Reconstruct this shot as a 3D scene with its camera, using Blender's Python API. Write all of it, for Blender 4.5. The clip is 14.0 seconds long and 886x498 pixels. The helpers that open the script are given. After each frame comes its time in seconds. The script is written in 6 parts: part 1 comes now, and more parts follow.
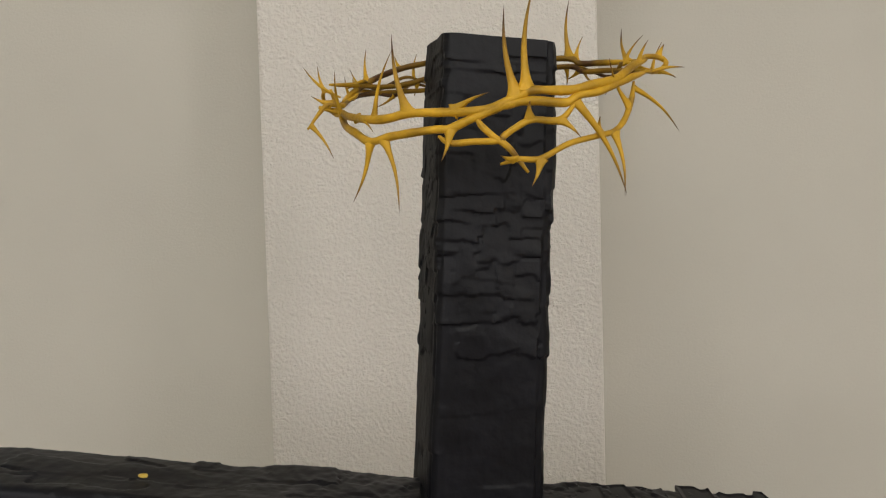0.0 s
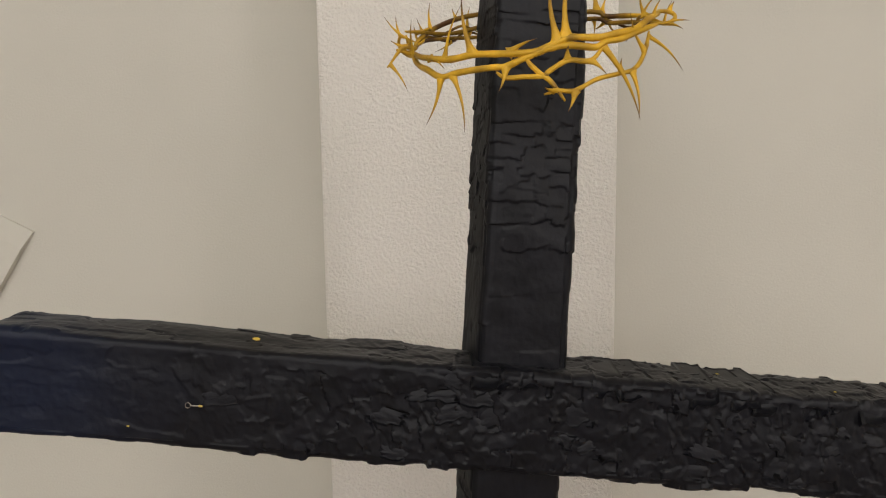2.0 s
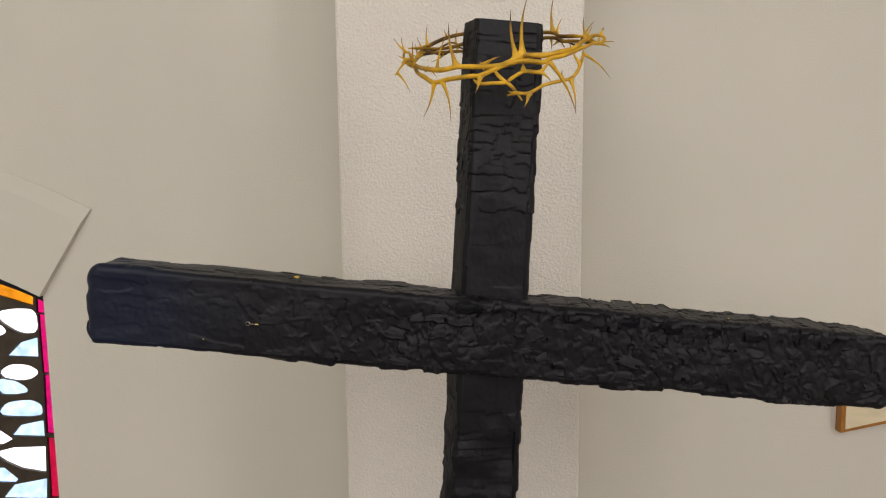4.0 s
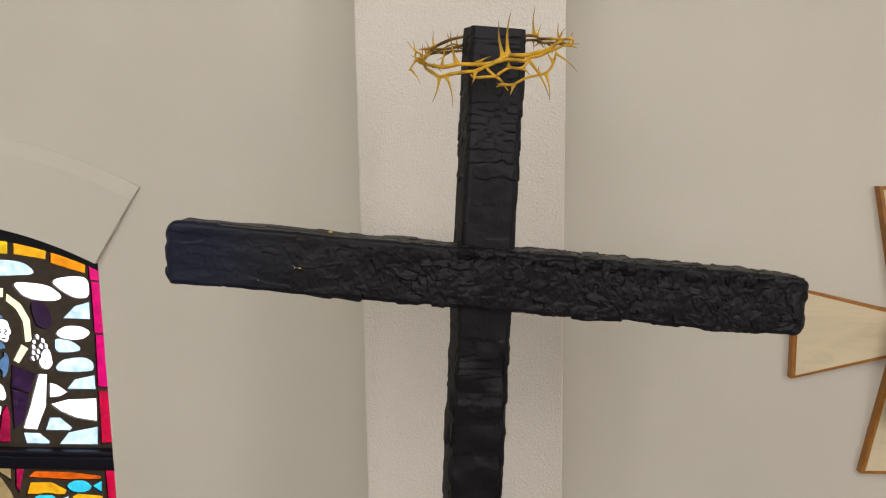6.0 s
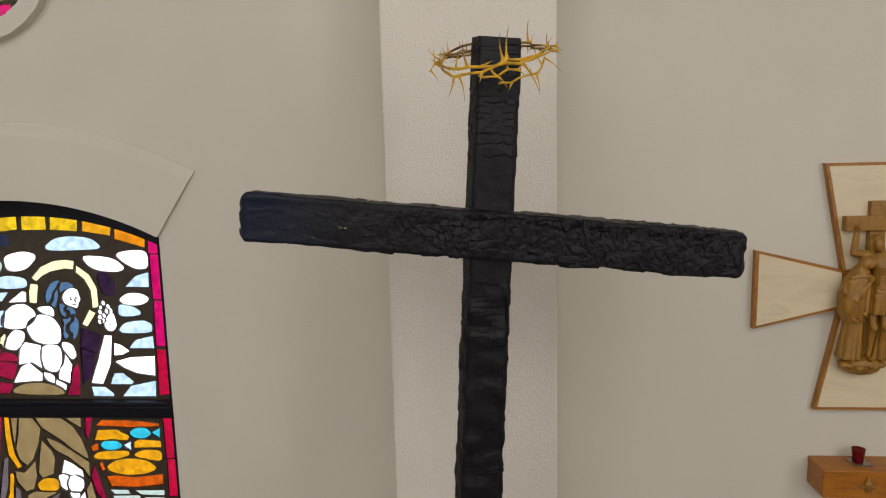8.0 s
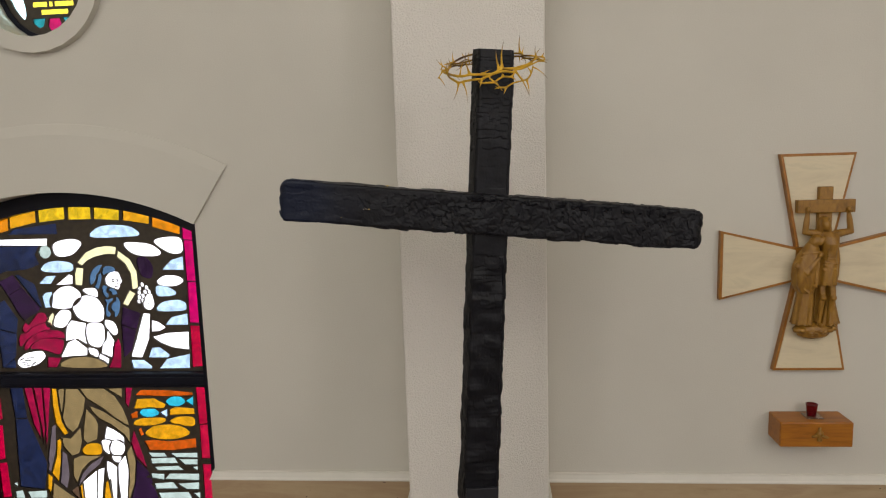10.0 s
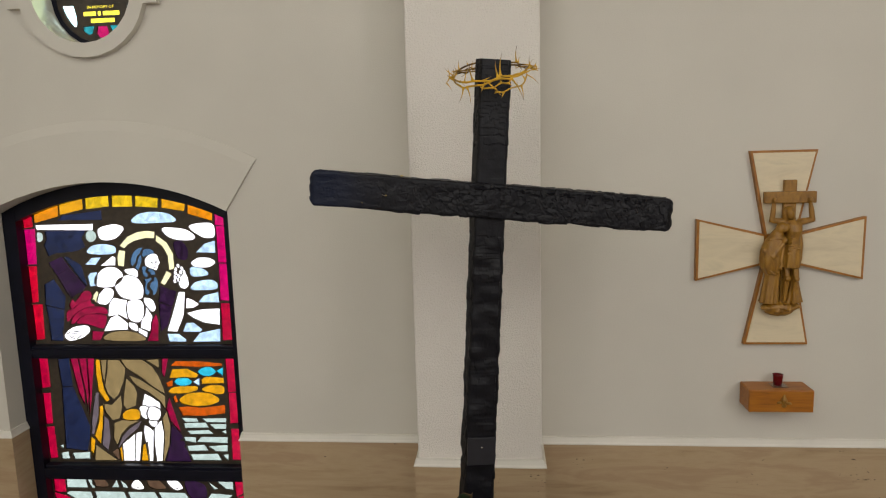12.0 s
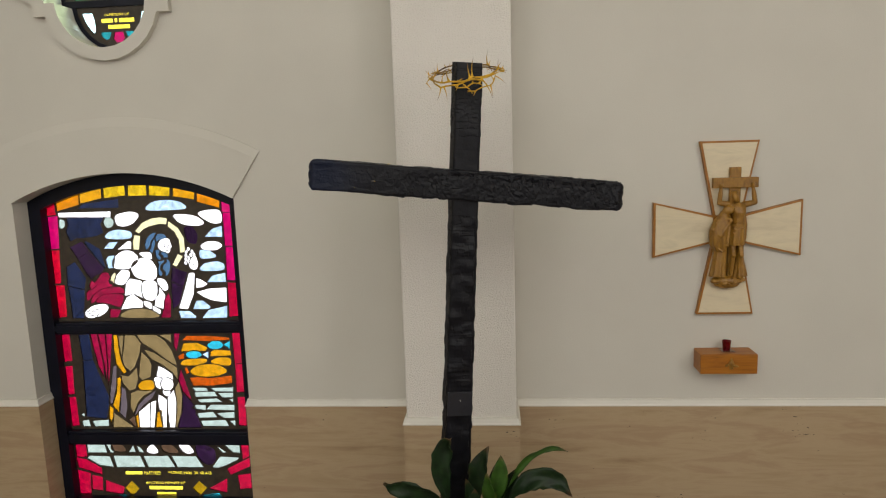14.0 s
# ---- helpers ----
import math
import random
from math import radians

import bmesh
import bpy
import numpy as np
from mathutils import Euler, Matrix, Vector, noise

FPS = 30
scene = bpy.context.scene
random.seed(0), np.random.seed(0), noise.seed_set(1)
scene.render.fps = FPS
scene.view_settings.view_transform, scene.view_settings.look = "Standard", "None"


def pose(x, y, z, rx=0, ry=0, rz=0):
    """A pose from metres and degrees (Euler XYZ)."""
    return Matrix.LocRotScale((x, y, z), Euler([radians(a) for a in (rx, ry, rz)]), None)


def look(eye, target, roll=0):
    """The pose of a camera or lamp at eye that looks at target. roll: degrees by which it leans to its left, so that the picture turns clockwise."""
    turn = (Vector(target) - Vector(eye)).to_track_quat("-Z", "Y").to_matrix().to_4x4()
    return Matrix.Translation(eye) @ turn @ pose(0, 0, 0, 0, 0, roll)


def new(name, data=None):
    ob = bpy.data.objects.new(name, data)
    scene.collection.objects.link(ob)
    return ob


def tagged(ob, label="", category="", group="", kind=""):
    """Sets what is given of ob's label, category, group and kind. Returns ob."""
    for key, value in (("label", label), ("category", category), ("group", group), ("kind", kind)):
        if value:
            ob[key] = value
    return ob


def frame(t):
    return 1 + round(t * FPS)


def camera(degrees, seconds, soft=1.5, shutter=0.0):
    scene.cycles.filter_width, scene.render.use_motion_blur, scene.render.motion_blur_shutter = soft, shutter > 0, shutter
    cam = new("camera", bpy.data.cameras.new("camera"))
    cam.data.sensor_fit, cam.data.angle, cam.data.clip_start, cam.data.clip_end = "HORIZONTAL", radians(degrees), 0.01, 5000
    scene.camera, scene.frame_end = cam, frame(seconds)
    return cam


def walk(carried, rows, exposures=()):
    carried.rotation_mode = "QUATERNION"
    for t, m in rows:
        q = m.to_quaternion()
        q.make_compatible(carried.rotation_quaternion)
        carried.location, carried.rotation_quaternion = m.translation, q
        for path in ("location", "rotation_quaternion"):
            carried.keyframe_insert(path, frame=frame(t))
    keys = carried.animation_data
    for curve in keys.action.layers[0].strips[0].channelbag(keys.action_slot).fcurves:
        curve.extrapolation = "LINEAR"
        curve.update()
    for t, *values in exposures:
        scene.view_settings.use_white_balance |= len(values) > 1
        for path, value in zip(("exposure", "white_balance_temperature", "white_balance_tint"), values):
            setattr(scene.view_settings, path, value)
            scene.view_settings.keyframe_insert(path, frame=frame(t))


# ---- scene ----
cam = camera(67.2, 14.0, soft=1.15)
PATH = [
    (0, (0.024, 0.002, 2.668), (-0.072, 1.999, 2.592), -1.6),
    (0.5, (0.03, -0.033, 2.65), (-0.114, 1.959, 2.542), -1.2),
    (1, (0.01, -0.073, 2.646), (-0.13, 1.915, 2.475), -1.2),
    (1.5, (-0.013, -0.132, 2.635), (-0.141, 1.854, 2.436), -1.1),
    (2, (-0.02, -0.197, 2.625), (-0.149, 1.788, 2.412), -0.8),
    (2.5, (-0.018, -0.271, 2.616), (-0.141, 1.713, 2.4), -0.6),
    (3, (0.0, -0.349, 2.61), (-0.131, 1.635, 2.389), -0.5),
    (5.5, (0.028, -0.764, 2.569), (-0.117, 1.216, 2.328), -0.8),
    (6, (0.039, -0.843, 2.558), (-0.109, 1.136, 2.307), -0.8),
    (6.5, (0.061, -0.937, 2.542), (-0.1, 1.041, 2.288), -0.8),
    (7, (0.075, -1.036, 2.544), (-0.101, 0.937, 2.273), -1.1),
    (7.5, (0.059, -1.162, 2.534), (-0.111, 0.813, 2.263), -1.3),
    (8, (0.044, -1.271, 2.528), (-0.122, 0.703, 2.253), -1.4),
    (10.5, (0.037, -1.766, 2.505), (-0.117, 0.208, 2.224), -1.8),
    (11, (0.038, -1.86, 2.509), (-0.117, 0.113, 2.223), -1.7),
    (11.5, (0.06, -1.963, 2.497), (-0.105, 0.01, 2.215), -1.6),
    (12, (0.063, -2.069, 2.497), (-0.108, -0.097, 2.21), -1.5),
    (12.5, (0.047, -2.183, 2.486), (-0.117, -0.21, 2.2), -1.6),
    (13, (0.067, -2.296, 2.474), (-0.092, -0.323, 2.188), -1.8),
    (13.5, (0.121, -2.394, 2.48), (-0.038, -0.422, 2.183), -1.8),
    (14, (0.164, -2.497, 2.473), (0.006, -0.526, 2.173), -1.8),
]
EXPOSURES = [
    (0.0, 0.11, 6400, 11), (1.0, 0.18, 6400, 11.5), (2.0, 0.28, 6450, 13), (3.0, 0.28, 6500, 14), (5.5, 0.32, 6500, 14), (6.5, 0.29, 6500, 14),
    (7.5, 0.32, 6500, 13), (8.0, 0.06, 6500, 13), (10.5, -0.03, 6500, 12.5), (11.5, -0.03, 6500, 12), (12.5, 0.05, 6500, 11), (14.0, 0.05, 6500, 10.5),
]
walk(cam, [(t, look(eye, target, roll)) for t, eye, target, roll in PATH], EXPOSURES)

# ---- world and light ----
world = bpy.data.worlds.new("world")
scene.world = world
world.use_nodes = True
sky = world.node_tree.nodes.new("ShaderNodeTexSky")
sky.sky_type, sky.sun_disc = "NISHITA", False
sky.sun_elevation, sky.sun_rotation = radians(40), radians(150)
world.node_tree.links.new(sky.outputs[0], world.node_tree.nodes["Background"].inputs[0])
world.node_tree.nodes["Background"].inputs[1].default_value = 0.1


def area(name, m, sx, sy, power, colour):
    data = bpy.data.lights.new(name, "AREA")
    data.shape, data.size, data.size_y, data.energy, data.color = "RECTANGLE", sx, sy, power, colour
    ob = new(name, data)
    ob.matrix_world = m
    return ob


area("ceiling_light", look((-0.2, -2.9, 5.9), (-0.1, -1.5, 0)), 10.0, 6.0, 280, (0.955, 0.975, 0.885))
# broad unseen fill added at the back; no window is known there
area("nave_fill", look((-0.4, -6.9, 3.5), (-0.2, 1.6, 2.4)), 9.0, 4.6, 240, (1.0, 0.965, 0.925))
# tall unseen lamps added to throw the pilaster's shadow edges to both sides
area("east_side_lamp", look((4.85, -4.4, 3.6), (-1.6, 1.6, 2.2)), 1.0, 4.2, 90, (1.0, 0.945, 0.925))
area("west_side_lamp", look((-4.6, -6.85, 3.6), (0.6, 1.6, 2.3)), 0.5, 4.2, 34, (1.0, 0.945, 0.93))
area("outer_daylight", look((-1.55, 2.35, 4.35), (-2.46, 1.66, 3.36)), 0.4, 0.4, 45, (1.0, 1.0, 0.94))


# ---- materials ----
def material(name, colour, rough=0.6, metal=0.0, vary=0.15, scale=8.0, bump=0.0, bump_scale=60.0, spec=0.5):
    """A plain painted or natural surface: two scales of tone, and a fine relief."""
    mat = bpy.data.materials.new(name)
    mat.use_nodes = True
    nt = mat.node_tree
    bsdf = nt.nodes["Principled BSDF"]
    bsdf.inputs["Roughness"].default_value = rough
    bsdf.inputs["Metallic"].default_value = metal
    bsdf.inputs["Specular IOR Level"].default_value = spec
    co = nt.nodes.new("ShaderNodeTexCoord")
    big = nt.nodes.new("ShaderNodeTexNoise")
    big.inputs["Scale"].default_value, big.inputs["Detail"].default_value = scale, 6
    nt.links.new(co.outputs["Object"], big.inputs["Vector"])
    ramp = nt.nodes.new("ShaderNodeValToRGB")
    lo = [c * (1 - vary) for c in colour]
    hi = [min(1, c * (1 + vary)) for c in colour]
    ramp.color_ramp.elements[0].color, ramp.color_ramp.elements[1].color = (*lo, 1), (*hi, 1)
    ramp.color_ramp.elements[0].position, ramp.color_ramp.elements[1].position = 0.3, 0.7
    nt.links.new(big.outputs["Fac"], ramp.inputs["Fac"])
    nt.links.new(ramp.outputs["Color"], bsdf.inputs["Base Color"])
    if bump:
        fine = nt.nodes.new("ShaderNodeTexNoise")
        fine.inputs["Scale"].default_value, fine.inputs["Detail"].default_value = bump_scale, 4
        nt.links.new(co.outputs["Object"], fine.inputs["Vector"])
        bp = nt.nodes.new("ShaderNodeBump")
        bp.inputs["Strength"].default_value, bp.inputs["Distance"].default_value = bump, 0.002
        nt.links.new(fine.outputs["Fac"], bp.inputs["Height"])
        nt.links.new(bp.outputs["Normal"], bsdf.inputs["Normal"])
    return mat


def nodes_of(mat):
    return mat.node_tree, mat.node_tree.nodes["Principled BSDF"]


def stucco(name, colour, strength, scale, low=0.44, high=0.74, rise=0.0016, detail=5.0, rough=0.66):
    """Painted stucco: small raised blobs, a slow unevenness and faint stains."""
    mat = material(name, colour, 0.82, vary=0.035, scale=1.3, spec=0.21)
    nt, bsdf = nodes_of(mat)
    co = nt.nodes.new("ShaderNodeTexCoord")
    blobs = nt.nodes.new("ShaderNodeTexNoise")
    blobs.inputs["Scale"].default_value, blobs.inputs["Detail"].default_value, blobs.inputs["Roughness"].default_value = scale, detail, rough
    ramp = nt.nodes.new("ShaderNodeValToRGB")
    ramp.color_ramp.elements[0].position, ramp.color_ramp.elements[1].position = low, high
    waves = nt.nodes.new("ShaderNodeTexNoise")
    waves.inputs["Scale"].default_value, waves.inputs["Detail"].default_value = 5.0, 3
    mix = nt.nodes.new("ShaderNodeMath")
    mix.operation = "MULTIPLY_ADD"
    mix.inputs[1].default_value = 2.0
    bump = nt.nodes.new("ShaderNodeBump")
    bump.inputs["Strength"].default_value, bump.inputs["Distance"].default_value = strength, rise
    for src in (blobs, waves):
        nt.links.new(co.outputs["Object"], src.inputs["Vector"])
    nt.links.new(blobs.outputs["Fac"], ramp.inputs["Fac"])
    nt.links.new(waves.outputs["Fac"], mix.inputs[0])
    nt.links.new(ramp.outputs["Color"], mix.inputs[2])
    nt.links.new(mix.outputs[0], bump.inputs["Height"])
    nt.links.new(bump.outputs["Normal"], bsdf.inputs["Normal"])
    return mat


def banded(name, stops, rough, stretch, scale, distortion=0.6, bump=0.15, pits=0.0, coat=0.0):
    """Stone or wood with bands along x: stretched noise through a colour ramp, with a few dark pits."""
    mat = material(name, stops[0], rough)
    nt, bsdf = nodes_of(mat)
    co = nt.nodes.new("ShaderNodeTexCoord")
    mp = nt.nodes.new("ShaderNodeMapping")
    mp.inputs["Scale"].default_value = stretch
    info = nt.nodes.new("ShaderNodeObjectInfo")
    shift = nt.nodes.new("ShaderNodeMath")
    shift.operation = "MULTIPLY"
    shift.inputs[1].default_value = 7.0
    nt.links.new(info.outputs["Random"], shift.inputs[0])
    tex = nt.nodes.new("ShaderNodeTexNoise")
    tex.noise_dimensions = "4D"
    tex.inputs["Scale"].default_value, tex.inputs["Detail"].default_value, tex.inputs["Distortion"].default_value = scale, 7, distortion
    tex.inputs["Roughness"].default_value = 0.62
    ramp = nt.nodes.new("ShaderNodeValToRGB")
    n = len(stops)
    while len(ramp.color_ramp.elements) < n:
        ramp.color_ramp.elements.new(0.5)
    for k, c in enumerate(stops):
        ramp.color_ramp.elements[k].position, ramp.color_ramp.elements[k].color = 0.3 + 0.4 * k / (n - 1), (*c, 1)
    nt.links.new(co.outputs["Object"], mp.inputs["Vector"])
    nt.links.new(mp.outputs["Vector"], tex.inputs["Vector"])
    nt.links.new(shift.outputs[0], tex.inputs["W"])
    nt.links.new(tex.outputs["Fac"], ramp.inputs["Fac"])
    last = ramp.outputs["Color"]
    if pits:
        pm = nt.nodes.new("ShaderNodeMapping")
        pm.inputs["Scale"].default_value = (34, 34, 85)
        dots = nt.nodes.new("ShaderNodeTexNoise")
        dots.inputs["Scale"].default_value, dots.inputs["Detail"].default_value = 1.0, 2
        where = nt.nodes.new("ShaderNodeTexNoise")
        where.inputs["Scale"].default_value = 3.2
        both = nt.nodes.new("ShaderNodeMath")
        both.operation = "MULTIPLY"
        cut = nt.nodes.new("ShaderNodeMapRange")
        cut.inputs["From Min"].default_value, cut.inputs["From Max"].default_value = pits, pits + 0.015
        dark = nt.nodes.new("ShaderNodeMixRGB")
        dark.inputs[2].default_value = (0.060, 0.038, 0.022, 1)
        nt.links.new(co.outputs["Object"], pm.inputs["Vector"])
        nt.links.new(pm.outputs["Vector"], dots.inputs["Vector"])
        nt.links.new(co.outputs["Object"], where.inputs["Vector"])
        nt.links.new(dots.outputs["Fac"], both.inputs[0])
        nt.links.new(where.outputs["Fac"], both.inputs[1])
        nt.links.new(both.outputs[0], cut.inputs["Value"])
        nt.links.new(cut.outputs[0], dark.inputs[0])
        nt.links.new(last, dark.inputs[1])
        last = dark.outputs[0]
    nt.links.new(last, bsdf.inputs["Base Color"])
    bp = nt.nodes.new("ShaderNodeBump")
    bp.inputs["Strength"].default_value, bp.inputs["Distance"].default_value = bump, 0.001
    nt.links.new(tex.outputs["Fac"], bp.inputs["Height"])
    nt.links.new(bp.outputs["Normal"], bsdf.inputs["Normal"])
    bsdf.inputs["Coat Weight"].default_value = coat
    return mat


def lin(r, g, b):
    return tuple((c / 255 / 12.92) if c < 11 else ((c / 255 + 0.055) / 1.055) ** 2.4 for c in (r, g, b))


DAYLIGHT = 6.0


def stained(name, rgb, vary=0.25):
    """Thick cast glass: daylight comes through it in its colour, uneven and streaked, with a glossy face."""
    mat = bpy.data.materials.new(name)
    mat.use_nodes = True
    nt = mat.node_tree
    nt.nodes.remove(nt.nodes["Principled BSDF"])
    colour = [min(1.0, c / DAYLIGHT * 1.08) ** 0.5 for c in lin(*rgb)]
    co = nt.nodes.new("ShaderNodeTexCoord")
    info = nt.nodes.new("ShaderNodeObjectInfo")
    tex = nt.nodes.new("ShaderNodeTexNoise")
    tex.noise_dimensions = "4D"
    tex.inputs["Scale"].default_value, tex.inputs["Detail"].default_value, tex.inputs["Distortion"].default_value = 26, 5, 0.8
    far = nt.nodes.new("ShaderNodeMath")
    far.operation = "MULTIPLY"
    far.inputs[1].default_value = 9
    nt.links.new(info.outputs["Random"], far.inputs[0])
    nt.links.new(far.outputs[0], tex.inputs["W"])
    nt.links.new(co.outputs["Object"], tex.inputs["Vector"])
    ramp = nt.nodes.new("ShaderNodeValToRGB")
    ramp.color_ramp.elements[0].position, ramp.color_ramp.elements[1].position = 0.3, 0.72
    ramp.color_ramp.elements[0].color = (*[c * (1 - vary) for c in colour], 1)
    ramp.color_ramp.elements[1].color = (*[min(1, c * (1 + vary)) for c in colour], 1)
    nt.links.new(tex.outputs["Fac"], ramp.inputs["Fac"])
    clear = nt.nodes.new("ShaderNodeBsdfTransparent")
    gloss = nt.nodes.new("ShaderNodeBsdfGlossy")
    gloss.inputs["Roughness"].default_value = 0.12
    bump = nt.nodes.new("ShaderNodeBump")
    bump.inputs["Strength"].default_value, bump.inputs["Distance"].default_value = 0.5, 0.004
    nt.links.new(tex.outputs["Fac"], bump.inputs["Height"])
    nt.links.new(bump.outputs["Normal"], gloss.inputs["Normal"])
    mix = nt.nodes.new("ShaderNodeMixShader")
    mix.inputs[0].default_value = 0.05
    nt.links.new(ramp.outputs["Color"], clear.inputs["Color"])
    nt.links.new(clear.outputs[0], mix.inputs[1])
    nt.links.new(gloss.outputs[0], mix.inputs[2])
    nt.links.new(mix.outputs[0], nt.nodes["Material Output"].inputs[0])
    return mat


def tipped(name, colour, dark, rough=0.48, vary=0.34, scale=30, bump_scale=240, spec=0.32):
    """Twigs and leaves: uneven in colour, dry and brown where the attribute "tip" says; on the crown it also holds
    painted shade.
    """
    mat = material(name, colour, rough, vary=vary, scale=scale, bump=0.5, bump_scale=bump_scale, spec=spec)
    nt, bsdf = nodes_of(mat)
    ramp = [n for n in nt.nodes if n.bl_idname == "ShaderNodeValToRGB"][0]
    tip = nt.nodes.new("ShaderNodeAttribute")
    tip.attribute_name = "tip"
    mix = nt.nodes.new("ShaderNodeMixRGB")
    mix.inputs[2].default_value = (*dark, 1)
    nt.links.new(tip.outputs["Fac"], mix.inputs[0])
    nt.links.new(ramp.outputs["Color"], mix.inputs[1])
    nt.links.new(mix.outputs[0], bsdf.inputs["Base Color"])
    return mat


PLASTER = stucco("plaster", (0.60, 0.573, 0.507), 0.30, 130)
COLUMN = stucco("pilaster_stucco", (0.755, 0.715, 0.655), 1.0, 150, 0.38, 0.68, 0.0021, 3.0, 0.55)
SMOOTHWALL = stucco("moulding_plaster", (0.60, 0.573, 0.507), 0.15, 60)
TRIM = material("trim_paint", (0.68, 0.65, 0.58), 0.5, vary=0.04, scale=6)
MARBLE = banded("travertine", [(0.300, 0.200, 0.115), (0.390, 0.282, 0.165), (0.435, 0.325, 0.198), (0.375, 0.262, 0.158), (0.425, 0.312, 0.186)], 0.3, (0.9, 0.9, 6.5), 1.6, 0.6, 0.08, pits=0.432)
BLACK = material("charred_black_wood", (0.0043, 0.0044, 0.0066), 0.46, vary=0.35, scale=26, bump=0.3, bump_scale=120, spec=0.23)
FLANK = material("matte_charred_wood", (0.0043, 0.0044, 0.0066), 0.6, vary=0.35, scale=26, bump=0.3, bump_scale=120, spec=0.14)
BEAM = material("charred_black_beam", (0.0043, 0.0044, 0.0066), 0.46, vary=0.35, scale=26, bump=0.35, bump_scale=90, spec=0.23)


def blue_sheen(mat, colour):
    """A blue sheen put into the colour of a beam's first quarter metre, with a cloudy edge."""
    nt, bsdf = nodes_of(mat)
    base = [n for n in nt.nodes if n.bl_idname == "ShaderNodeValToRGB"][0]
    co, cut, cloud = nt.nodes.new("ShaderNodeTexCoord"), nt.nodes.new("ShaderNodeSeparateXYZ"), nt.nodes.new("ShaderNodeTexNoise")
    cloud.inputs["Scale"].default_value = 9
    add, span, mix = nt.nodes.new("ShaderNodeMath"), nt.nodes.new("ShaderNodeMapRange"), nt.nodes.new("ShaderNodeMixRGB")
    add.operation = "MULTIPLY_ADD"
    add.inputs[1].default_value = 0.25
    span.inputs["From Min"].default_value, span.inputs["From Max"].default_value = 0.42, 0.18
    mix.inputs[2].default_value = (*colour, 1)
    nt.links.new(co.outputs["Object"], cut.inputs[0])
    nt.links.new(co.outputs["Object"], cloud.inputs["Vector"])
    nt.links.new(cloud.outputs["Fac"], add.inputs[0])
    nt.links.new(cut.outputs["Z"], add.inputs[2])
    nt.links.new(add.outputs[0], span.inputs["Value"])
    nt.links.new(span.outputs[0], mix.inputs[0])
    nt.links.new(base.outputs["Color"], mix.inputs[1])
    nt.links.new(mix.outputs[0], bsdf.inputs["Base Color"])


nodes_of(BEAM)[1].inputs["Sheen Weight"].default_value = 0.03
nodes_of(BEAM)[1].inputs["Sheen Roughness"].default_value = 0.35
blue_sheen(BEAM, (0.0058, 0.0094, 0.0245))
FLAKE = material("charred_flake", (0.0043, 0.0044, 0.0066), 0.46, vary=0.35, scale=1.2, bump=0.35, bump_scale=4.5, spec=0.23)
SOOT = material("sooty_flake", (0.0043, 0.0044, 0.0066), 0.46, vary=0.35, scale=1.2, bump=0.35, bump_scale=4.5, spec=0.23)
nodes_of(SOOT)[1].inputs["Sheen Weight"].default_value = 0.03
nodes_of(SOOT)[1].inputs["Sheen Roughness"].default_value = 0.35
MATTE = material("matte_charred_flake", (0.0043, 0.0044, 0.0066), 0.6, vary=0.35, scale=1.2, bump=0.35, bump_scale=4.5, spec=0.14)
BACKWALL = material("dark_back_wall", (0.10, 0.065, 0.04), 0.5, vary=0.2, scale=3)
PATCH = material("dull_black_patch", (0.010, 0.010, 0.0145), 0.5, vary=0.2, scale=30, bump=0.3, bump_scale=40)
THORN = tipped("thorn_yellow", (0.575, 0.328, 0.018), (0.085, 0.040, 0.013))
OAK = banded("honey_oak", [(0.22, 0.070, 0.0034), (0.34, 0.117, 0.0058), (0.40, 0.147, 0.0085)], 0.4, (3, 14, 26), 2.2, 0.5, 0.12, coat=0.04)
EDGE = banded("edging_wood", [(0.235, 0.088, 0.008), (0.325, 0.130, 0.014), (0.375, 0.158, 0.020)], 0.42, (8, 8, 8), 3.0, 0.5, 0.1)
PALE = banded("limed_panel", [(0.54, 0.45, 0.30), (0.63, 0.54, 0.375), (0.68, 0.585, 0.405), (0.58, 0.505, 0.35)], 0.5, (2.0, 2, 8), 1.6, 0.8, 0.05)
CARVED = banded("carved_wood", [(0.165, 0.074, 0.0065), (0.27, 0.130, 0.014), (0.34, 0.172, 0.022)], 0.45, (9, 9, 4), 4.0, 0.7, 0.55)
LEAF = tipped("leaf_green", (0.0070, 0.0200, 0.0046), (0.080, 0.045, 0.016), 0.45, 0.5, 22, 70, 0.26)
YOUNG = tipped("young_leaf_green", (0.026, 0.070, 0.006), (0.11, 0.075, 0.02), 0.48, 0.4, 22, 90, 0.33)
FRAMEPAINT = material("window_frame_paint", (0.0040, 0.0045, 0.011), 0.40, vary=0.3, scale=9, spec=0.22)
RESIN = material("dark_resin", (0.042, 0.030, 0.018), 0.6, vary=0.3, scale=30, bump=0.6, bump_scale=160)
FLOORMAT = material("floor_stone", (0.24, 0.19, 0.15), 0.4, vary=0.1)
STEEL = material("bright_steel", (0.75, 0.75, 0.72), 0.25, metal=1.0, vary=0.05)
BRASS = material("dull_brass", (0.55, 0.40, 0.12), 0.4, metal=1.0, vary=0.1)
CHIP = material("yellow_paint_fleck", (0.60, 0.42, 0.06), 0.5, vary=0.1)
CLAY = material("dark_planter_clay", (0.06, 0.05, 0.045), 0.6, vary=0.2, scale=14)
SOIL = material("potting_soil", (0.03, 0.02, 0.014), 0.9, vary=0.4, scale=60, bump=1.0, bump_scale=120)
RUBY = material("ruby_glass", (0.19, 0.002, 0.008), 0.08, vary=0.05)
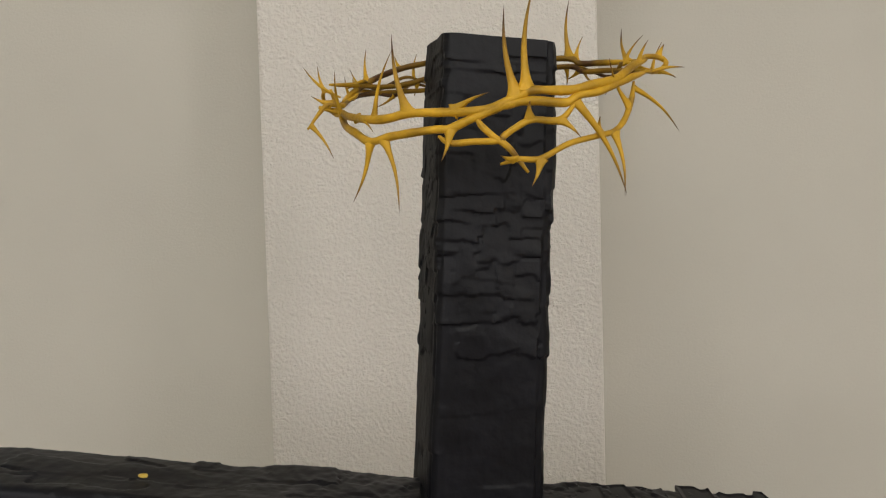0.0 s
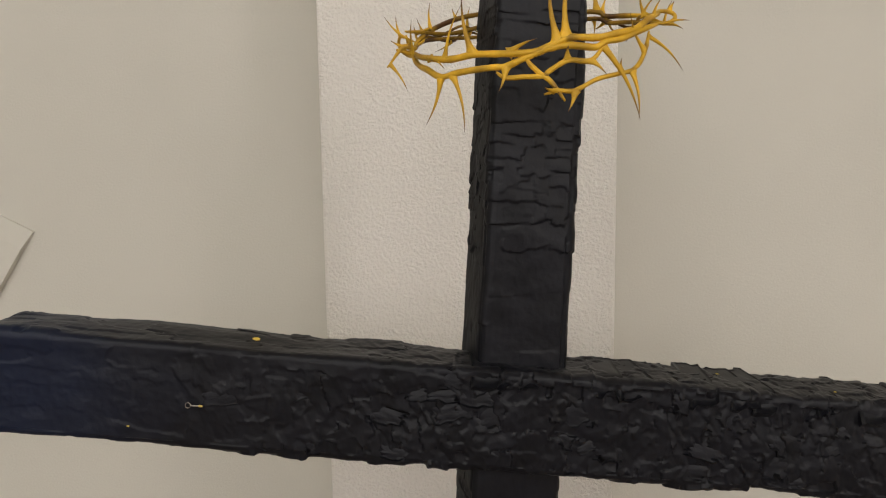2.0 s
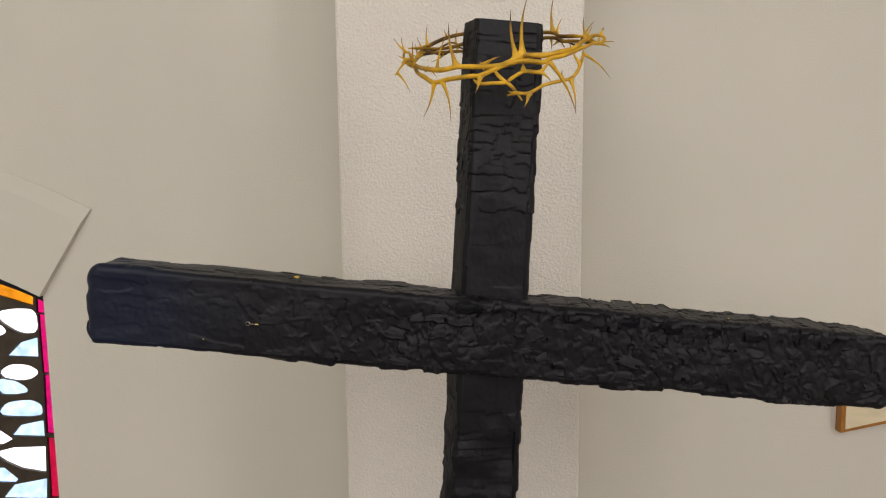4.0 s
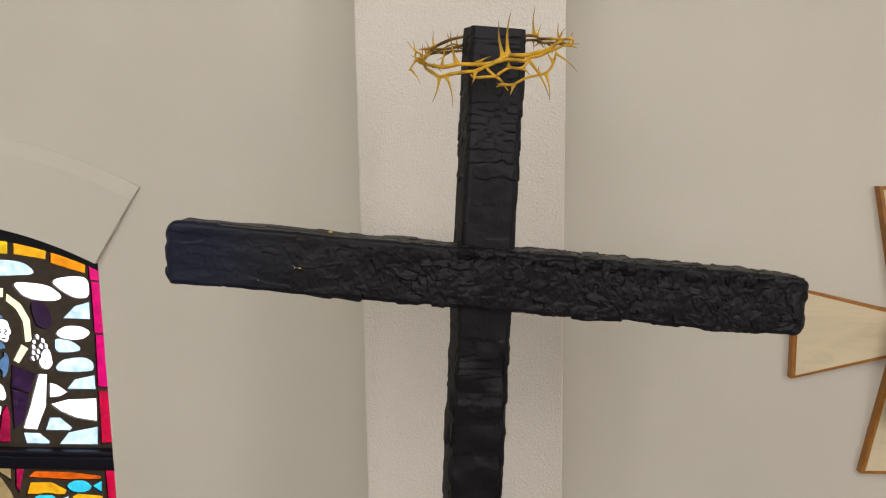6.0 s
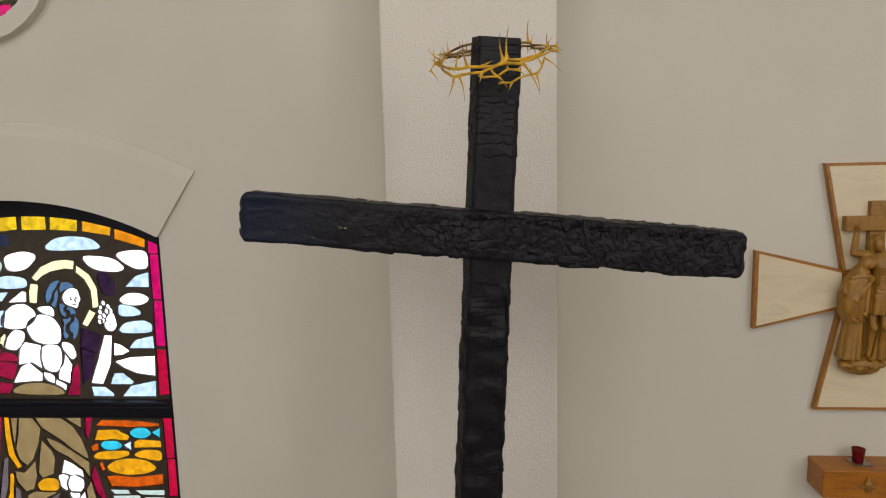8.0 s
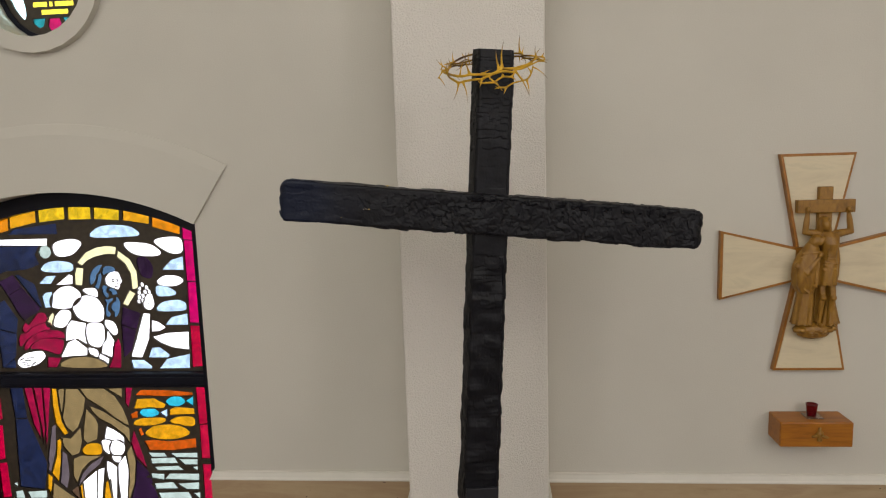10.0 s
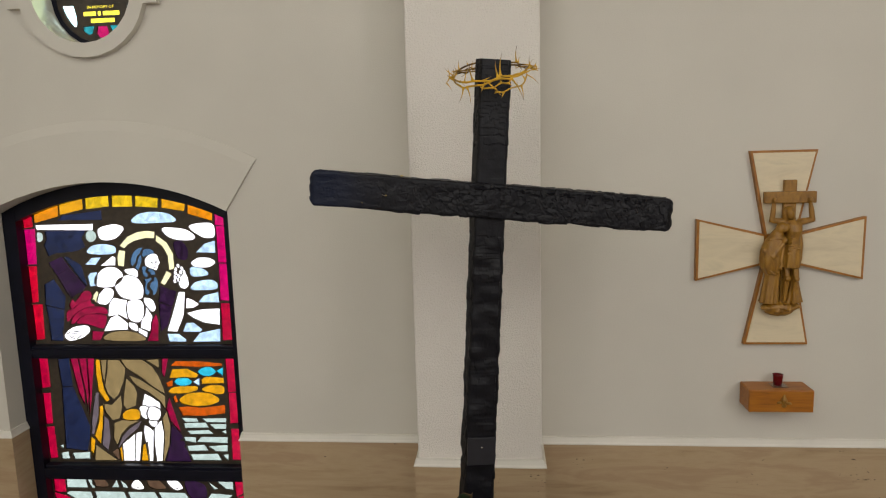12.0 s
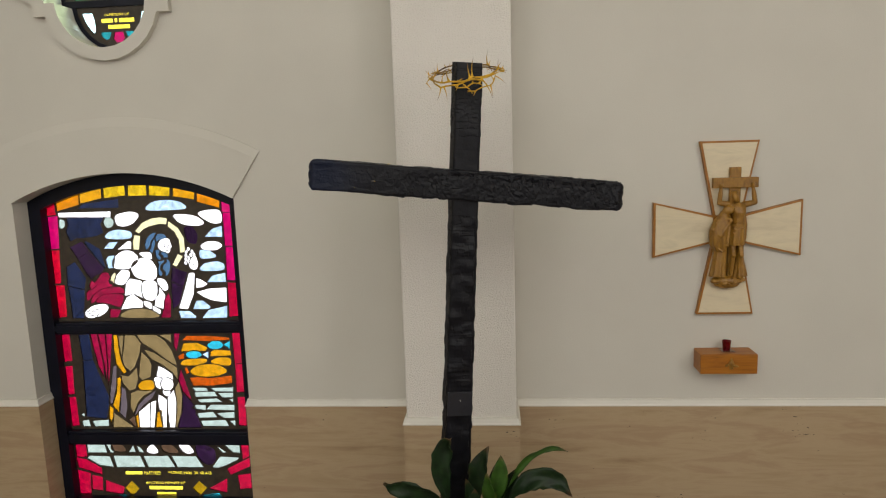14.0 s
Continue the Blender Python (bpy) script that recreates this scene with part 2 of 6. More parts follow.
RUBY.node_tree.nodes["Principled BSDF"].inputs["Transmission Weight"].default_value = 0.45
CLEAR = material("clear_acrylic", (0.9, 0.9, 0.86), 0.06, vary=0.02)
CLEAR.node_tree.nodes["Principled BSDF"].inputs["Transmission Weight"].default_value = 0.96
WAX = material("candle_wax", (0.75, 0.70, 0.6), 0.6, vary=0.03)
GLASS = {
    "white": stained("white_glass", (372, 370, 376), 0.05), "blue_white": stained("sky_glass", (218, 252, 284), 0.20), "cream": stained("cream_glass", (282, 272, 214), 0.08),
    "pale": stained("pale_glass", (204, 224, 216), 0.1), "cyan": stained("cyan_glass", (50, 205, 235), 0.15), "navy": stained("navy_glass", (28, 39, 72), 0.35),
    "steel": stained("slate_blue_glass", (84, 122, 160), 0.15), "purple": stained("purple_glass", (46, 22, 56), 0.4), "magenta": stained("magenta_glass", (210, 4, 104), 0.2), "rose": stained("rose_glass", (196, 5, 58), 0.25), "teal": stained("teal_glass", (34, 168, 178), 0.45), "mint": stained("mint_glass", (430, 560, 400), 0.2), "pine": stained("pine_glass", (58, 165, 104), 0.3), "day": stained("day_glass", (400, 470, 480), 0.1),
    "red": stained("red_glass", (212, 9, 46), 0.22), "crimson": stained("crimson_glass", (160, 10, 62), 0.35), "orange": stained("orange_glass", (244, 148, 10), 0.22),
    "deep_orange": stained("deep_orange_glass", (214, 92, 12), 0.3), "amber": stained("amber_glass", (240, 170, 20), 0.2), "yellow": stained("yellow_glass", (238, 196, 24), 0.25),
    "gold": stained("gold_glass", (190, 150, 14), 0.3), "tan": stained("tan_glass", (152, 130, 88), 0.15), "umber": stained("umber_glass", (100, 76, 58), 0.2),
    "grey": stained("grey_glass", (112, 100, 106), 0.15), "lemon": stained("lemon_glass", (330, 300, 96), 0.1),
}


# ---- building helpers ----
def mesh_of(name, bm, mat, smooth=False):
    me = bpy.data.meshes.new(name)
    bm.to_mesh(me)
    bm.free()
    me.materials.append(mat)
    if smooth:
        me.polygons.foreach_set("use_smooth", [True] * len(me.polygons))
    return me


def part(name, bm, mat, parent=None, label="", smooth=False):
    ob = new(name, mesh_of(name, bm, mat, smooth))
    ob.parent = parent
    return tagged(ob, label)


def box(x0, x1, y0, y1, z0, z1, bevel=0.0, bm=None):
    own = bm or bmesh.new()
    made = bmesh.ops.create_cube(own, size=1.0, matrix=Matrix.Translation(((x0 + x1) / 2, (y0 + y1) / 2, (z0 + z1) / 2)) @ Matrix.Diagonal((x1 - x0, y1 - y0, z1 - z0, 1)))
    if bevel:
        edges = {e for v in made["verts"] for e in v.link_edges}
        bmesh.ops.bevel(own, geom=list(edges), offset=bevel, segments=2, profile=0.5, affect="EDGES")
    return own


def slab(loops, y0, y1):
    """A flat plate in the xz plane from y0 to y1: the first loop is its outline, the others are holes."""
    bm = bmesh.new()
    edges = []
    for loop in loops:
        vs = [bm.verts.new((x, y0, z)) for x, z in loop]
        edges += [bm.edges.new((vs[i - 1], vs[i])) for i in range(len(vs))]
    bmesh.ops.triangle_fill(bm, use_beauty=True, use_dissolve=False, edges=edges)
    out = bmesh.ops.extrude_face_region(bm, geom=bm.faces[:])
    bmesh.ops.translate(bm, verts=[g for g in out["geom"] if isinstance(g, bmesh.types.BMVert)], vec=(0, y1 - y0, 0))
    bmesh.ops.recalc_face_normals(bm, faces=bm.faces[:])
    return bm


def arc(cx, cz, r, a0, a1, n):
    """Points of a circle's arc; the angle is from straight up, clockwise as seen from the front, in degrees."""
    return [(cx + r * math.sin(radians(a0 + (a1 - a0) * i / n)), cz + r * math.cos(radians(a0 + (a1 - a0) * i / n))) for i in range(n + 1)]


def run(path, profile, z_cut=None):
    """A band along a path of (x, y), the room on its right-hand side: the profile is (how far it stands out, z), mitred at the corners."""
    bm = bmesh.new()
    rings = []
    for k, p in enumerate(path):
        p = Vector(p)
        dirs = []
        if k > 0:
            dirs.append((p - Vector(path[k - 1])).normalized())
        if k < len(path) - 1:
            dirs.append((Vector(path[k + 1]) - p).normalized())
        norms = [Vector((d.y, -d.x)) for d in dirs]
        out = norms[0] if len(norms) == 1 else (norms[0] + norms[1]) / (1 + norms[0].dot(norms[1]))
        rings.append([bm.verts.new((p.x + out.x * o, p.y + out.y * o, z)) for o, z in profile])
    n = len(profile)
    for a, b in zip(rings, rings[1:]):
        for i in range(n):
            bm.faces.new((a[i], b[i], b[(i + 1) % n], a[(i + 1) % n]))
    bm.faces.new(rings[0])
    bm.faces.new(rings[-1][::-1])
    bmesh.ops.recalc_face_normals(bm, faces=bm.faces[:])
    return bm


def spline(points, steps):
    """A smooth line through points of any dimension (Catmull-Rom)."""
    p = [np.array(q, float) for q in points]
    p = [2 * p[0] - p[1], *p, 2 * p[-1] - p[-2]]
    out = []
    for i in range(1, len(p) - 2):
        for s in range(steps):
            t = s / steps
            a, b, c, d = p[i - 1:i + 3]
            out.append(0.5 * (2 * b + (c - a) * t + (2 * a - 5 * b + 4 * c - d) * t ** 2 + (3 * b - a - 3 * c + d) * t ** 3))
    return out + [p[-2]]


def tube(points, radii, sides=8, brown_and_shade=None):
    """A round, tapering twig along the points."""
    verts, faces, shade = [], [], []
    pts = [Vector(q) for q in points]
    side = None
    for k, p in enumerate(pts):
        d = (pts[min(k + 1, len(pts) - 1)] - pts[max(k - 1, 0)]).normalized()
        if side is None:
            side = d.orthogonal().normalized()
        side = (side - d * side.dot(d)).normalized()
        other = d.cross(side)
        for i in range(sides):
            a = 2 * math.pi * i / sides
            verts.append(p + (side * math.cos(a) + other * math.sin(a)) * radii[k])
            shade.append(brown_and_shade[k] if brown_and_shade else 0.0)
    for k in range(len(pts) - 1):
        for i in range(sides):
            j = (i + 1) % sides
            faces.append((k * sides + i, k * sides + j, (k + 1) * sides + j, (k + 1) * sides + i))
    faces.append(tuple(range(sides))[::-1])
    faces.append(tuple((len(pts) - 1) * sides + i for i in range(sides)))
    return verts, faces, shade


def raw(name, verts, faces, mat, parent=None, label="", smooth=True, shade=None):
    me = bpy.data.meshes.new(name)
    me.from_pydata([tuple(v) for v in verts], [], faces)
    me.materials.append(mat)
    if smooth:
        me.polygons.foreach_set("use_smooth", [True] * len(me.polygons))
    if shade:
        me.attributes.new("tip", "FLOAT", "POINT").data.foreach_set("value", shade)
    me.update()
    ob = new(name, me)
    ob.parent = parent
    return tagged(ob, label)


def lathe(profile, sides=24, centre=(0, 0, 0)):
    """A turned shape from (radius, height) pairs."""
    bm = bmesh.new()
    rings = [[bm.verts.new((centre[0] + r * math.cos(2 * math.pi * i / sides), centre[1] + r * math.sin(2 * math.pi * i / sides), centre[2] + z)) for i in range(sides)] for r, z in profile]
    for a, b in zip(rings, rings[1:]):
        for i in range(sides):
            bm.faces.new((a[i], a[(i + 1) % sides], b[(i + 1) % sides], b[i]))
    bm.faces.new(rings[0][::-1])
    bm.faces.new(rings[-1])
    return bm


from mathutils import geometry

# ---- the setting ----
WALL_Y, CEIL = 1.60, 6.0
WX, WHALF, SPRING, APEX = -2.22, 0.739, 2.20, 2.378      # the arched window's opening
ARC_R = (WHALF ** 2 + (APEX - SPRING) ** 2) / (2 * (APEX - SPRING))
ARC_C, ARC_A = APEX - ARC_R, math.degrees(math.asin(WHALF / ARC_R))
SILL = 0.02
RAIL = 0.827                                             # where the stone ends and the trim begins


def arched(inset, bottom, n=24):
    a = math.degrees(math.asin((WHALF - inset) / (ARC_R - inset)))
    return [(WX - WHALF + inset, bottom), *arc(WX, ARC_C, ARC_R - inset, -a, a, n), (WX + WHALF - inset, bottom)]


QX, QZ, QOFF = -2.205, 3.772, 0.339


def quatrefoil(lobe, half, n=12):
    """A barbed quatrefoil: four round lobes and the corners of a square between them."""
    pts = []
    reach = math.degrees(math.acos((half - QOFF) / lobe))
    for k in range(4):
        turn = radians(90 * k)
        own = arc(0, QOFF, lobe, -reach, reach, n) + [(half, half)]
        pts += [(QX + x * math.cos(turn) + z * math.sin(turn), QZ - x * math.sin(turn) + z * math.cos(turn)) for x, z in own]
    return pts


wall = part("wall_north", slab([[(-6, 0), (-6, CEIL), (5, CEIL), (5, 0)], arched(0, SILL), quatrefoil(0.288, 0.353)], WALL_Y, 1.812), PLASTER)
tagged(wall, "cream plastered church wall with an arched window opening", "wall", kind="structure")
for name, b, mat, label in (
    ("floor", (-6, 5, -7, 1.95, -0.1, 0), FLOORMAT, "stone church floor"),
    ("ceiling", (-6, 5, -7, 1.95, CEIL, CEIL + 0.1), PLASTER, "cream plastered ceiling"),
    ("wall_west", (-6.2, -6, -7, 1.95, 0, CEIL), PLASTER, "cream plastered side wall"),
    ("wall_east", (5, 5.2, -7, 1.95, 0, CEIL), PLASTER, "cream plastered side wall"),
    # never in view; made dark to keep reflections in the black wood low
    ("wall_south", (-6, 5, -7.2, -7, 0, CEIL), BACKWALL, "dark back wall added out of view"),
):
    tagged(part(name, box(*b), mat), label, name.split("_")[0], kind="structure")
CX0, CX1, CY = -0.392, 0.269, 1.304
tagged(part("pilaster", box(CX0, CX1, CY, WALL_Y + 0.05, RAIL, CEIL - 0.002, 0.007), COLUMN), "cream stucco pilaster standing out from the wall", "pilaster", kind="structure")

# a flat arched band over the window, standing a little out from the wall
band = bmesh.new()
rows_ = []
for (ix, iz), (mx, mz), (ox, oz), (ex, ez) in zip(*[arc(WX, ARC_C, ARC_R + d, -ARC_A - e, ARC_A + e, 48) for d, e in ((0.0, 0.0), (0.290, 0.95), (0.345, 1.15), (0.349, 1.15))]):
    rows_.append([band.verts.new(v) for v in ((ix, WALL_Y + 0.02, iz), (ix, WALL_Y - 0.021, iz), (mx, WALL_Y - 0.018, mz), (ox, WALL_Y - 0.008, oz), (ex, WALL_Y + 0.02, ez))])
for a, b in zip(rows_, rows_[1:]):
    for i in range(5):
        band.faces.new((a[i], b[i], b[(i + 1) % 5], a[(i + 1) % 5]))
band.faces.new(rows_[0])
band.faces.new(rows_[-1][::-1])
bmesh.ops.recalc_face_normals(band, faces=band.faces[:])
tagged(part("arch_hood", band, SMOOTHWALL), "cream plaster hood arched over the stained-glass window", "moulding", kind="structure")

ring = slab([quatrefoil(0.366, 0.431), quatrefoil(0.288, 0.353)], WALL_Y - 0.045, WALL_Y + 0.01)
tagged(part("quatrefoil_moulding", ring, SMOOTHWALL), "raised cream quatrefoil moulding round a small window", "moulding", kind="structure")

STONE = [(-0.004, 0.0), (0.018, 0.0), (0.018, RAIL), (-0.004, RAIL)]
CAP = [(-0.004, RAIL + 0.001), (0.024, RAIL + 0.001), (0.024, RAIL + 0.007), (0.018, RAIL + 0.016), (0.012, RAIL + 0.034), (0.010, RAIL + 0.045), (-0.004, RAIL + 0.045)]
WL, WR = WX - WHALF, WX + WHALF
wains = tagged(new("wainscot"), "polished beige travertine slabs along the foot of the wall", "wainscot", kind="structure")
for seg in (
    [(-6, WALL_Y), (WL, WALL_Y), (WL, 1.735)],
    [(WR, 1.735), (WR, WALL_Y), (CX0, WALL_Y), (CX0, CY), (CX1, CY), (CX1, WALL_Y), (5, WALL_Y)],
):
    tagged(part("trim", run(seg, CAP), TRIM), "cream moulded trim capping the stone slabs", "trim", kind="structure")
    for a, b in zip(seg, seg[1:]):
        k = seg.index(a)
        lo, hi = max(0, k - 1), min(len(seg), k + 3)
        own = run(seg[lo:hi], STONE)
        keep = [v for v in own.verts]
        ring_n = len(STONE)
        first = (k - lo) * ring_n
        drop = [v for j, v in enumerate(keep) if not first <= j < first + 2 * ring_n]
        bmesh.ops.delete(own, geom=drop, context="VERTS")
        bmesh.ops.holes_fill(own, edges=own.edges[:], sides=8)
        part("slab", own, MARBLE, wains)

backdrop = part("backdrop", slab([[(-3.8, -0.4), (-3.8, 5), (-0.8, 5), (-0.8, -0.4)]], 2.6, 2.62), PALE)
glow = bpy.data.materials.new("bright_sky")
glow.use_nodes = True
gn = glow.node_tree
gn.nodes.remove(gn.nodes["Principled BSDF"])
em = gn.nodes.new("ShaderNodeEmission")
em.inputs[0].default_value, em.inputs[1].default_value = (0.96, 0.98, 1.0, 1), DAYLIGHT
gn.links.new(em.outputs[0], gn.nodes["Material Output"].inputs[0])
backdrop.data.materials[0] = glow
tagged(backdrop, "bright overcast sky outside the windows", "sky", kind="structure")

# ---- the arched window ----
GLASS_Y, FRAME_Y = 1.800, 1.738
window = tagged(new("window_1"), "tall arched stained-glass window in a black metal frame", "window", kind="structure")
pieces = []


def soften(pts, times):
    for _ in range(times):
        pts = [q for i in range(len(pts)) for q in (
            (0.2 * pts[i - 1][0] + 0.8 * pts[i][0], 0.2 * pts[i - 1][1] + 0.8 * pts[i][1]),
            (0.8 * pts[i][0] + 0.2 * pts[(i + 1) % len(pts)][0], 0.8 * pts[i][1] + 0.2 * pts[(i + 1) % len(pts)][1]))]
    return pts


def grown(pts, by):
    """The outline moved outwards."""
    turn = sum(a[0] * b[1] - b[0] * a[1] for a, b in zip(pts, pts[1:] + pts[:1]))
    side, out = (1 if turn > 0 else -1), []
    for i in range(len(pts)):
        p, q, s = Vector(pts[i - 1]), Vector(pts[i]), Vector(pts[(i + 1) % len(pts)])
        a, b = (q - p).normalized(), (s - q).normalized()
        na, nb = Vector((a.y, -a.x)) * side, Vector((b.y, -b.x)) * side
        m = (na + nb) / max(0.45, 1 + na.dot(nb))
        out.append((q.x + m.x * by, q.y + m.y * by))
    return out


def glass(colour, soft, pts):
    """One piece of cast glass of the arched window: its outline from the window's middle line, in metres."""
    by = 0.002 if colour in ("tan", "grey", "umber") and not soft else 0.010 if colour == "rose" and pts[0][1] < 0.46 else -0.0004 if colour == "steel" else 0.006 if soft else 0.0036
    pieces.append((colour, grown([(WX + x, z) for x, z in (soften(pts, 2) if soft else pts)], by)))


def letters(text, x0, x1, z, height):
    """The outlines of a line of capitals between x0 and x1, with its foot at z."""
    data = bpy.data.curves.new("lettering", "FONT")
    data.body, data.resolution_u, data.fill_mode = text, 2, "NONE"
    data.offset = 0.034
    ob = new("lettering", data)
    me = ob.evaluated_get(bpy.context.evaluated_depsgraph_get()).to_mesh()
    co = [v.co.copy() for v in me.vertices]
    link = {}
    for e in me.edges:
        a, b = e.vertices
        link.setdefault(a, []).append(b)
        link.setdefault(b, []).append(a)
    loops, seen = [], set()
    for start in link:
        if start in seen:
            continue
        loop, at, prev = [], start, None
        while at not in seen:
            seen.add(at)
            loop.append(at)
            nxt = [n for n in link[at] if n != prev]
            prev, at = at, (nxt[0] if nxt else at)
        loops.append(loop)
    bpy.data.objects.remove(ob)
    if not co:
        return []
    xs, zs = [c.x for c in co], [c.y for c in co]
    sx, sz = (x1 - x0) / (max(xs) - min(xs)), height / (max(zs) - min(zs))
    return [[(x0 + (co[i].x - min(xs)) * sx, z + (co[i].y - min(zs)) * sz) for i in loop] for loop in loops if len(loop) > 2]


def matrix_plate(name, outline, holes, y0, y1, mat, parent, label):
    """The dark resin in which the glass is cast: a plate with an opening for every piece."""
    def ccw(pts):
        turn = sum(a[0] * b[1] - b[0] * a[1] for a, b in zip(pts, pts[1:] + pts[:1]))
        return pts if turn > 0 else pts[::-1]

    verts, faces = [], []
    for h in [ccw(q) for q in [outline] + holes]:
        n = len(verts)
        verts += [Vector(p) for p in h]
        faces.append(list(range(n, n + len(h))))
    out = geometry.delaunay_2d_cdt(verts, [], faces, 0, 1e-6)
    bm = bmesh.new()
    vs = [bm.verts.new((v.x, y0, v.y)) for v in out[0]]
    for f, orig in zip(out[2], out[5]):
        if 0 in orig and (len(orig) - 1) % 2 == 0:
            bm.faces.new([vs[i] for i in f])
    bmesh.ops.delete(bm, geom=[v for v in bm.verts if not v.link_faces], context="VERTS")
    ext = bmesh.ops.extrude_face_region(bm, geom=bm.faces[:])
    bmesh.ops.translate(bm, verts=[g for g in ext["geom"] if isinstance(g, bmesh.types.BMVert)], vec=(0, y1 - y0, 0))
    bmesh.ops.recalc_face_normals(bm, faces=bm.faces[:])
    return part(name, bm, mat, parent, label)


glass("orange", 0, [(-.574, 2.196), (-.413, 2.237), (-.417, 2.172), (-.575, 2.133)])
glass("amber", 0, [(-.403, 2.243), (-.251, 2.275), (-.254, 2.213), (-.406, 2.181)])
glass("yellow", 0, [(-.231, 2.279), (-.085, 2.293), (-.086, 2.228), (-.234, 2.213)])
glass("yellow", 0, [(-.059, 2.293), (.064, 2.294), (.064, 2.224), (-.063, 2.224)])
glass("yellow", 0, [(.089, 2.286), (.227, 2.27), (.221, 2.214), (.083, 2.224)])
glass("amber", 0, [(.253, 2.266), (.394, 2.235), (.387, 2.19), (.248, 2.213)])
glass("orange", 0, [(.414, 2.232), (.561, 2.19), (.556, 2.129), (.409, 2.173)])
glass("magenta", 0, [(.577, 2.176), (.637, 2.165), (.636, 2.095), (.574, 2.103)])
glass("magenta", 0, [(.579, 2.09), (.644, 2.086), (.641, 1.87), (.578, 1.874)])
glass("magenta", 0, [(.581, 1.861), (.64, 1.86), (.64, 1.635), (.574, 1.639)])
glass("rose", 0, [(.575, 1.617), (.641, 1.612), (.631, 1.391), (.57, 1.385)])
glass("red", 0, [(-.652, 2.172), (-.591, 2.18), (-.587, 2.109), (-.648, 2.103)])
glass("magenta", 0, [(-.65, 2.087), (-.577, 2.093), (-.59, 1.876), (-.651, 1.874)])
glass("red", 0, [(-.661, 1.857), (-.592, 1.858), (-.606, 1.636), (-.66, 1.63)])
glass("red", 0, [(-.653, 1.614), (-.583, 1.616), (-.593, 1.398), (-.655, 1.391)])
glass("white", 0, [(-.569, 2.114), (-.201, 2.115), (-.205, 2.083), (-.569, 2.092)])
glass("navy", 0, [(-.42, 2.146), (-.384, 2.171), (-.139, 2.197), (-.138, 2.146)])
glass("pale", 0, [(-.185, 2.043), (-.193, 2.024), (-.212, 2.012), (-.234, 2.012), (-.25, 2.025), (-.254, 2.045), (-.246, 2.065), (-.227, 2.077), (-.205, 2.076), (-.189, 2.063)])
glass("pale", 1, [(-.567, 2.072), (-.532, 2.062), (-.536, 2.023), (-.571, 2.013)])
glass("navy", 0, [(-.512, 2.075), (-.255, 2.076), (-.281, 2.033), (-.263, 1.98), (-.305, 1.962), (-.347, 1.953), (-.402, 1.947), (-.457, 1.945), (-.506, 1.926), (-.526, 1.993), (-.504, 2.031)])
glass("purple", 0, [(-.508, 1.878), (-.422, 1.916), (-.382, 1.854), (-.467, 1.806)])
glass("purple", 0, [(-.463, 1.799), (-.378, 1.847), (-.287, 1.728), (-.365, 1.639), (-.41, 1.69)])
glass("navy", 0, [(-.389, 1.917), (-.302, 1.863), (-.275, 1.737), (-.282, 1.733), (-.406, 1.914)])
glass("navy", 0, [(-.551, 1.742), (-.49, 1.774), (-.425, 1.667), (-.442, 1.587), (-.56, 1.615)])
glass("navy", 0, [(-.558, 1.607), (-.443, 1.579), (-.462, 1.452), (-.548, 1.385), (-.55, 1.508)])
glass("navy", 0, [(-.536, 1.385), (-.469, 1.439), (-.47, 1.385)])
glass("crimson", 1, [(-.352, 1.679), (-.262, 1.704), (-.251, 1.653), (-.299, 1.643), (-.353, 1.623), (-.393, 1.586), (-.403, 1.613)])
glass("crimson", 1, [(-.413, 1.579), (-.388, 1.578), (-.349, 1.612), (-.294, 1.634), (-.247, 1.642), (-.239, 1.61), (-.296, 1.6), (-.358, 1.575), (-.398, 1.538), (-.43, 1.506), (-.43, 1.549)])
glass("crimson", 1, [(-.393, 1.529), (-.351, 1.566), (-.293, 1.591), (-.232, 1.599), (-.168, 1.59), (-.16, 1.555), (-.239, 1.562), (-.308, 1.555), (-.355, 1.532), (-.383, 1.5), (-.409, 1.489)])
glass("crimson", 1, [(-.375, 1.497), (-.344, 1.523), (-.296, 1.544), (-.237, 1.551), (-.167, 1.545), (-.18, 1.497), (-.203, 1.459), (-.274, 1.487), (-.328, 1.496)])
glass("crimson", 0, [(-.272, 1.443), (-.197, 1.438), (-.227, 1.388), (-.278, 1.389)])
glass("white", 1, [(-.453, 1.425), (-.4, 1.465), (-.302, 1.48), (-.285, 1.45), (-.338, 1.407), (-.43, 1.384), (-.456, 1.401)])
glass("white", 1, [(-.173, 2.089), (-.061, 2.112), (.002, 2.093), (-.055, 2.034), (-.124, 2.019), (-.166, 2.03)])
glass("blue_white", 1, [(-.263, 1.941), (-.222, 1.979), (-.154, 1.991), (-.068, 1.976), (-.069, 1.939), (-.16, 1.932)])
glass("blue_white", 0, [(-.271, 1.869), (-.23, 1.905), (-.173, 1.909), (-.207, 1.868)])
glass("white", 0, [(-.174, 1.86), (-.094, 1.914), (-.077, 1.907), (-.082, 1.865)])
glass("blue_white", 0, [(-.265, 1.79), (-.247, 1.812), (-.206, 1.815), (-.223, 1.736), (-.255, 1.733)])
glass("blue_white", 1, [(.041, 2.129), (.098, 2.172), (.186, 2.183), (.29, 2.171), (.339, 2.128), (.22, 2.124), (.1, 2.121)])
glass("white", 1, [(.23, 2.088), (.387, 2.075), (.447, 2.029), (.408, 2.013), (.316, 2.019), (.265, 2.04)])
glass("white", 1, [(.405, 2.094), (.482, 2.109), (.564, 2.107), (.565, 2.029), (.502, 2.025), (.439, 2.061)])
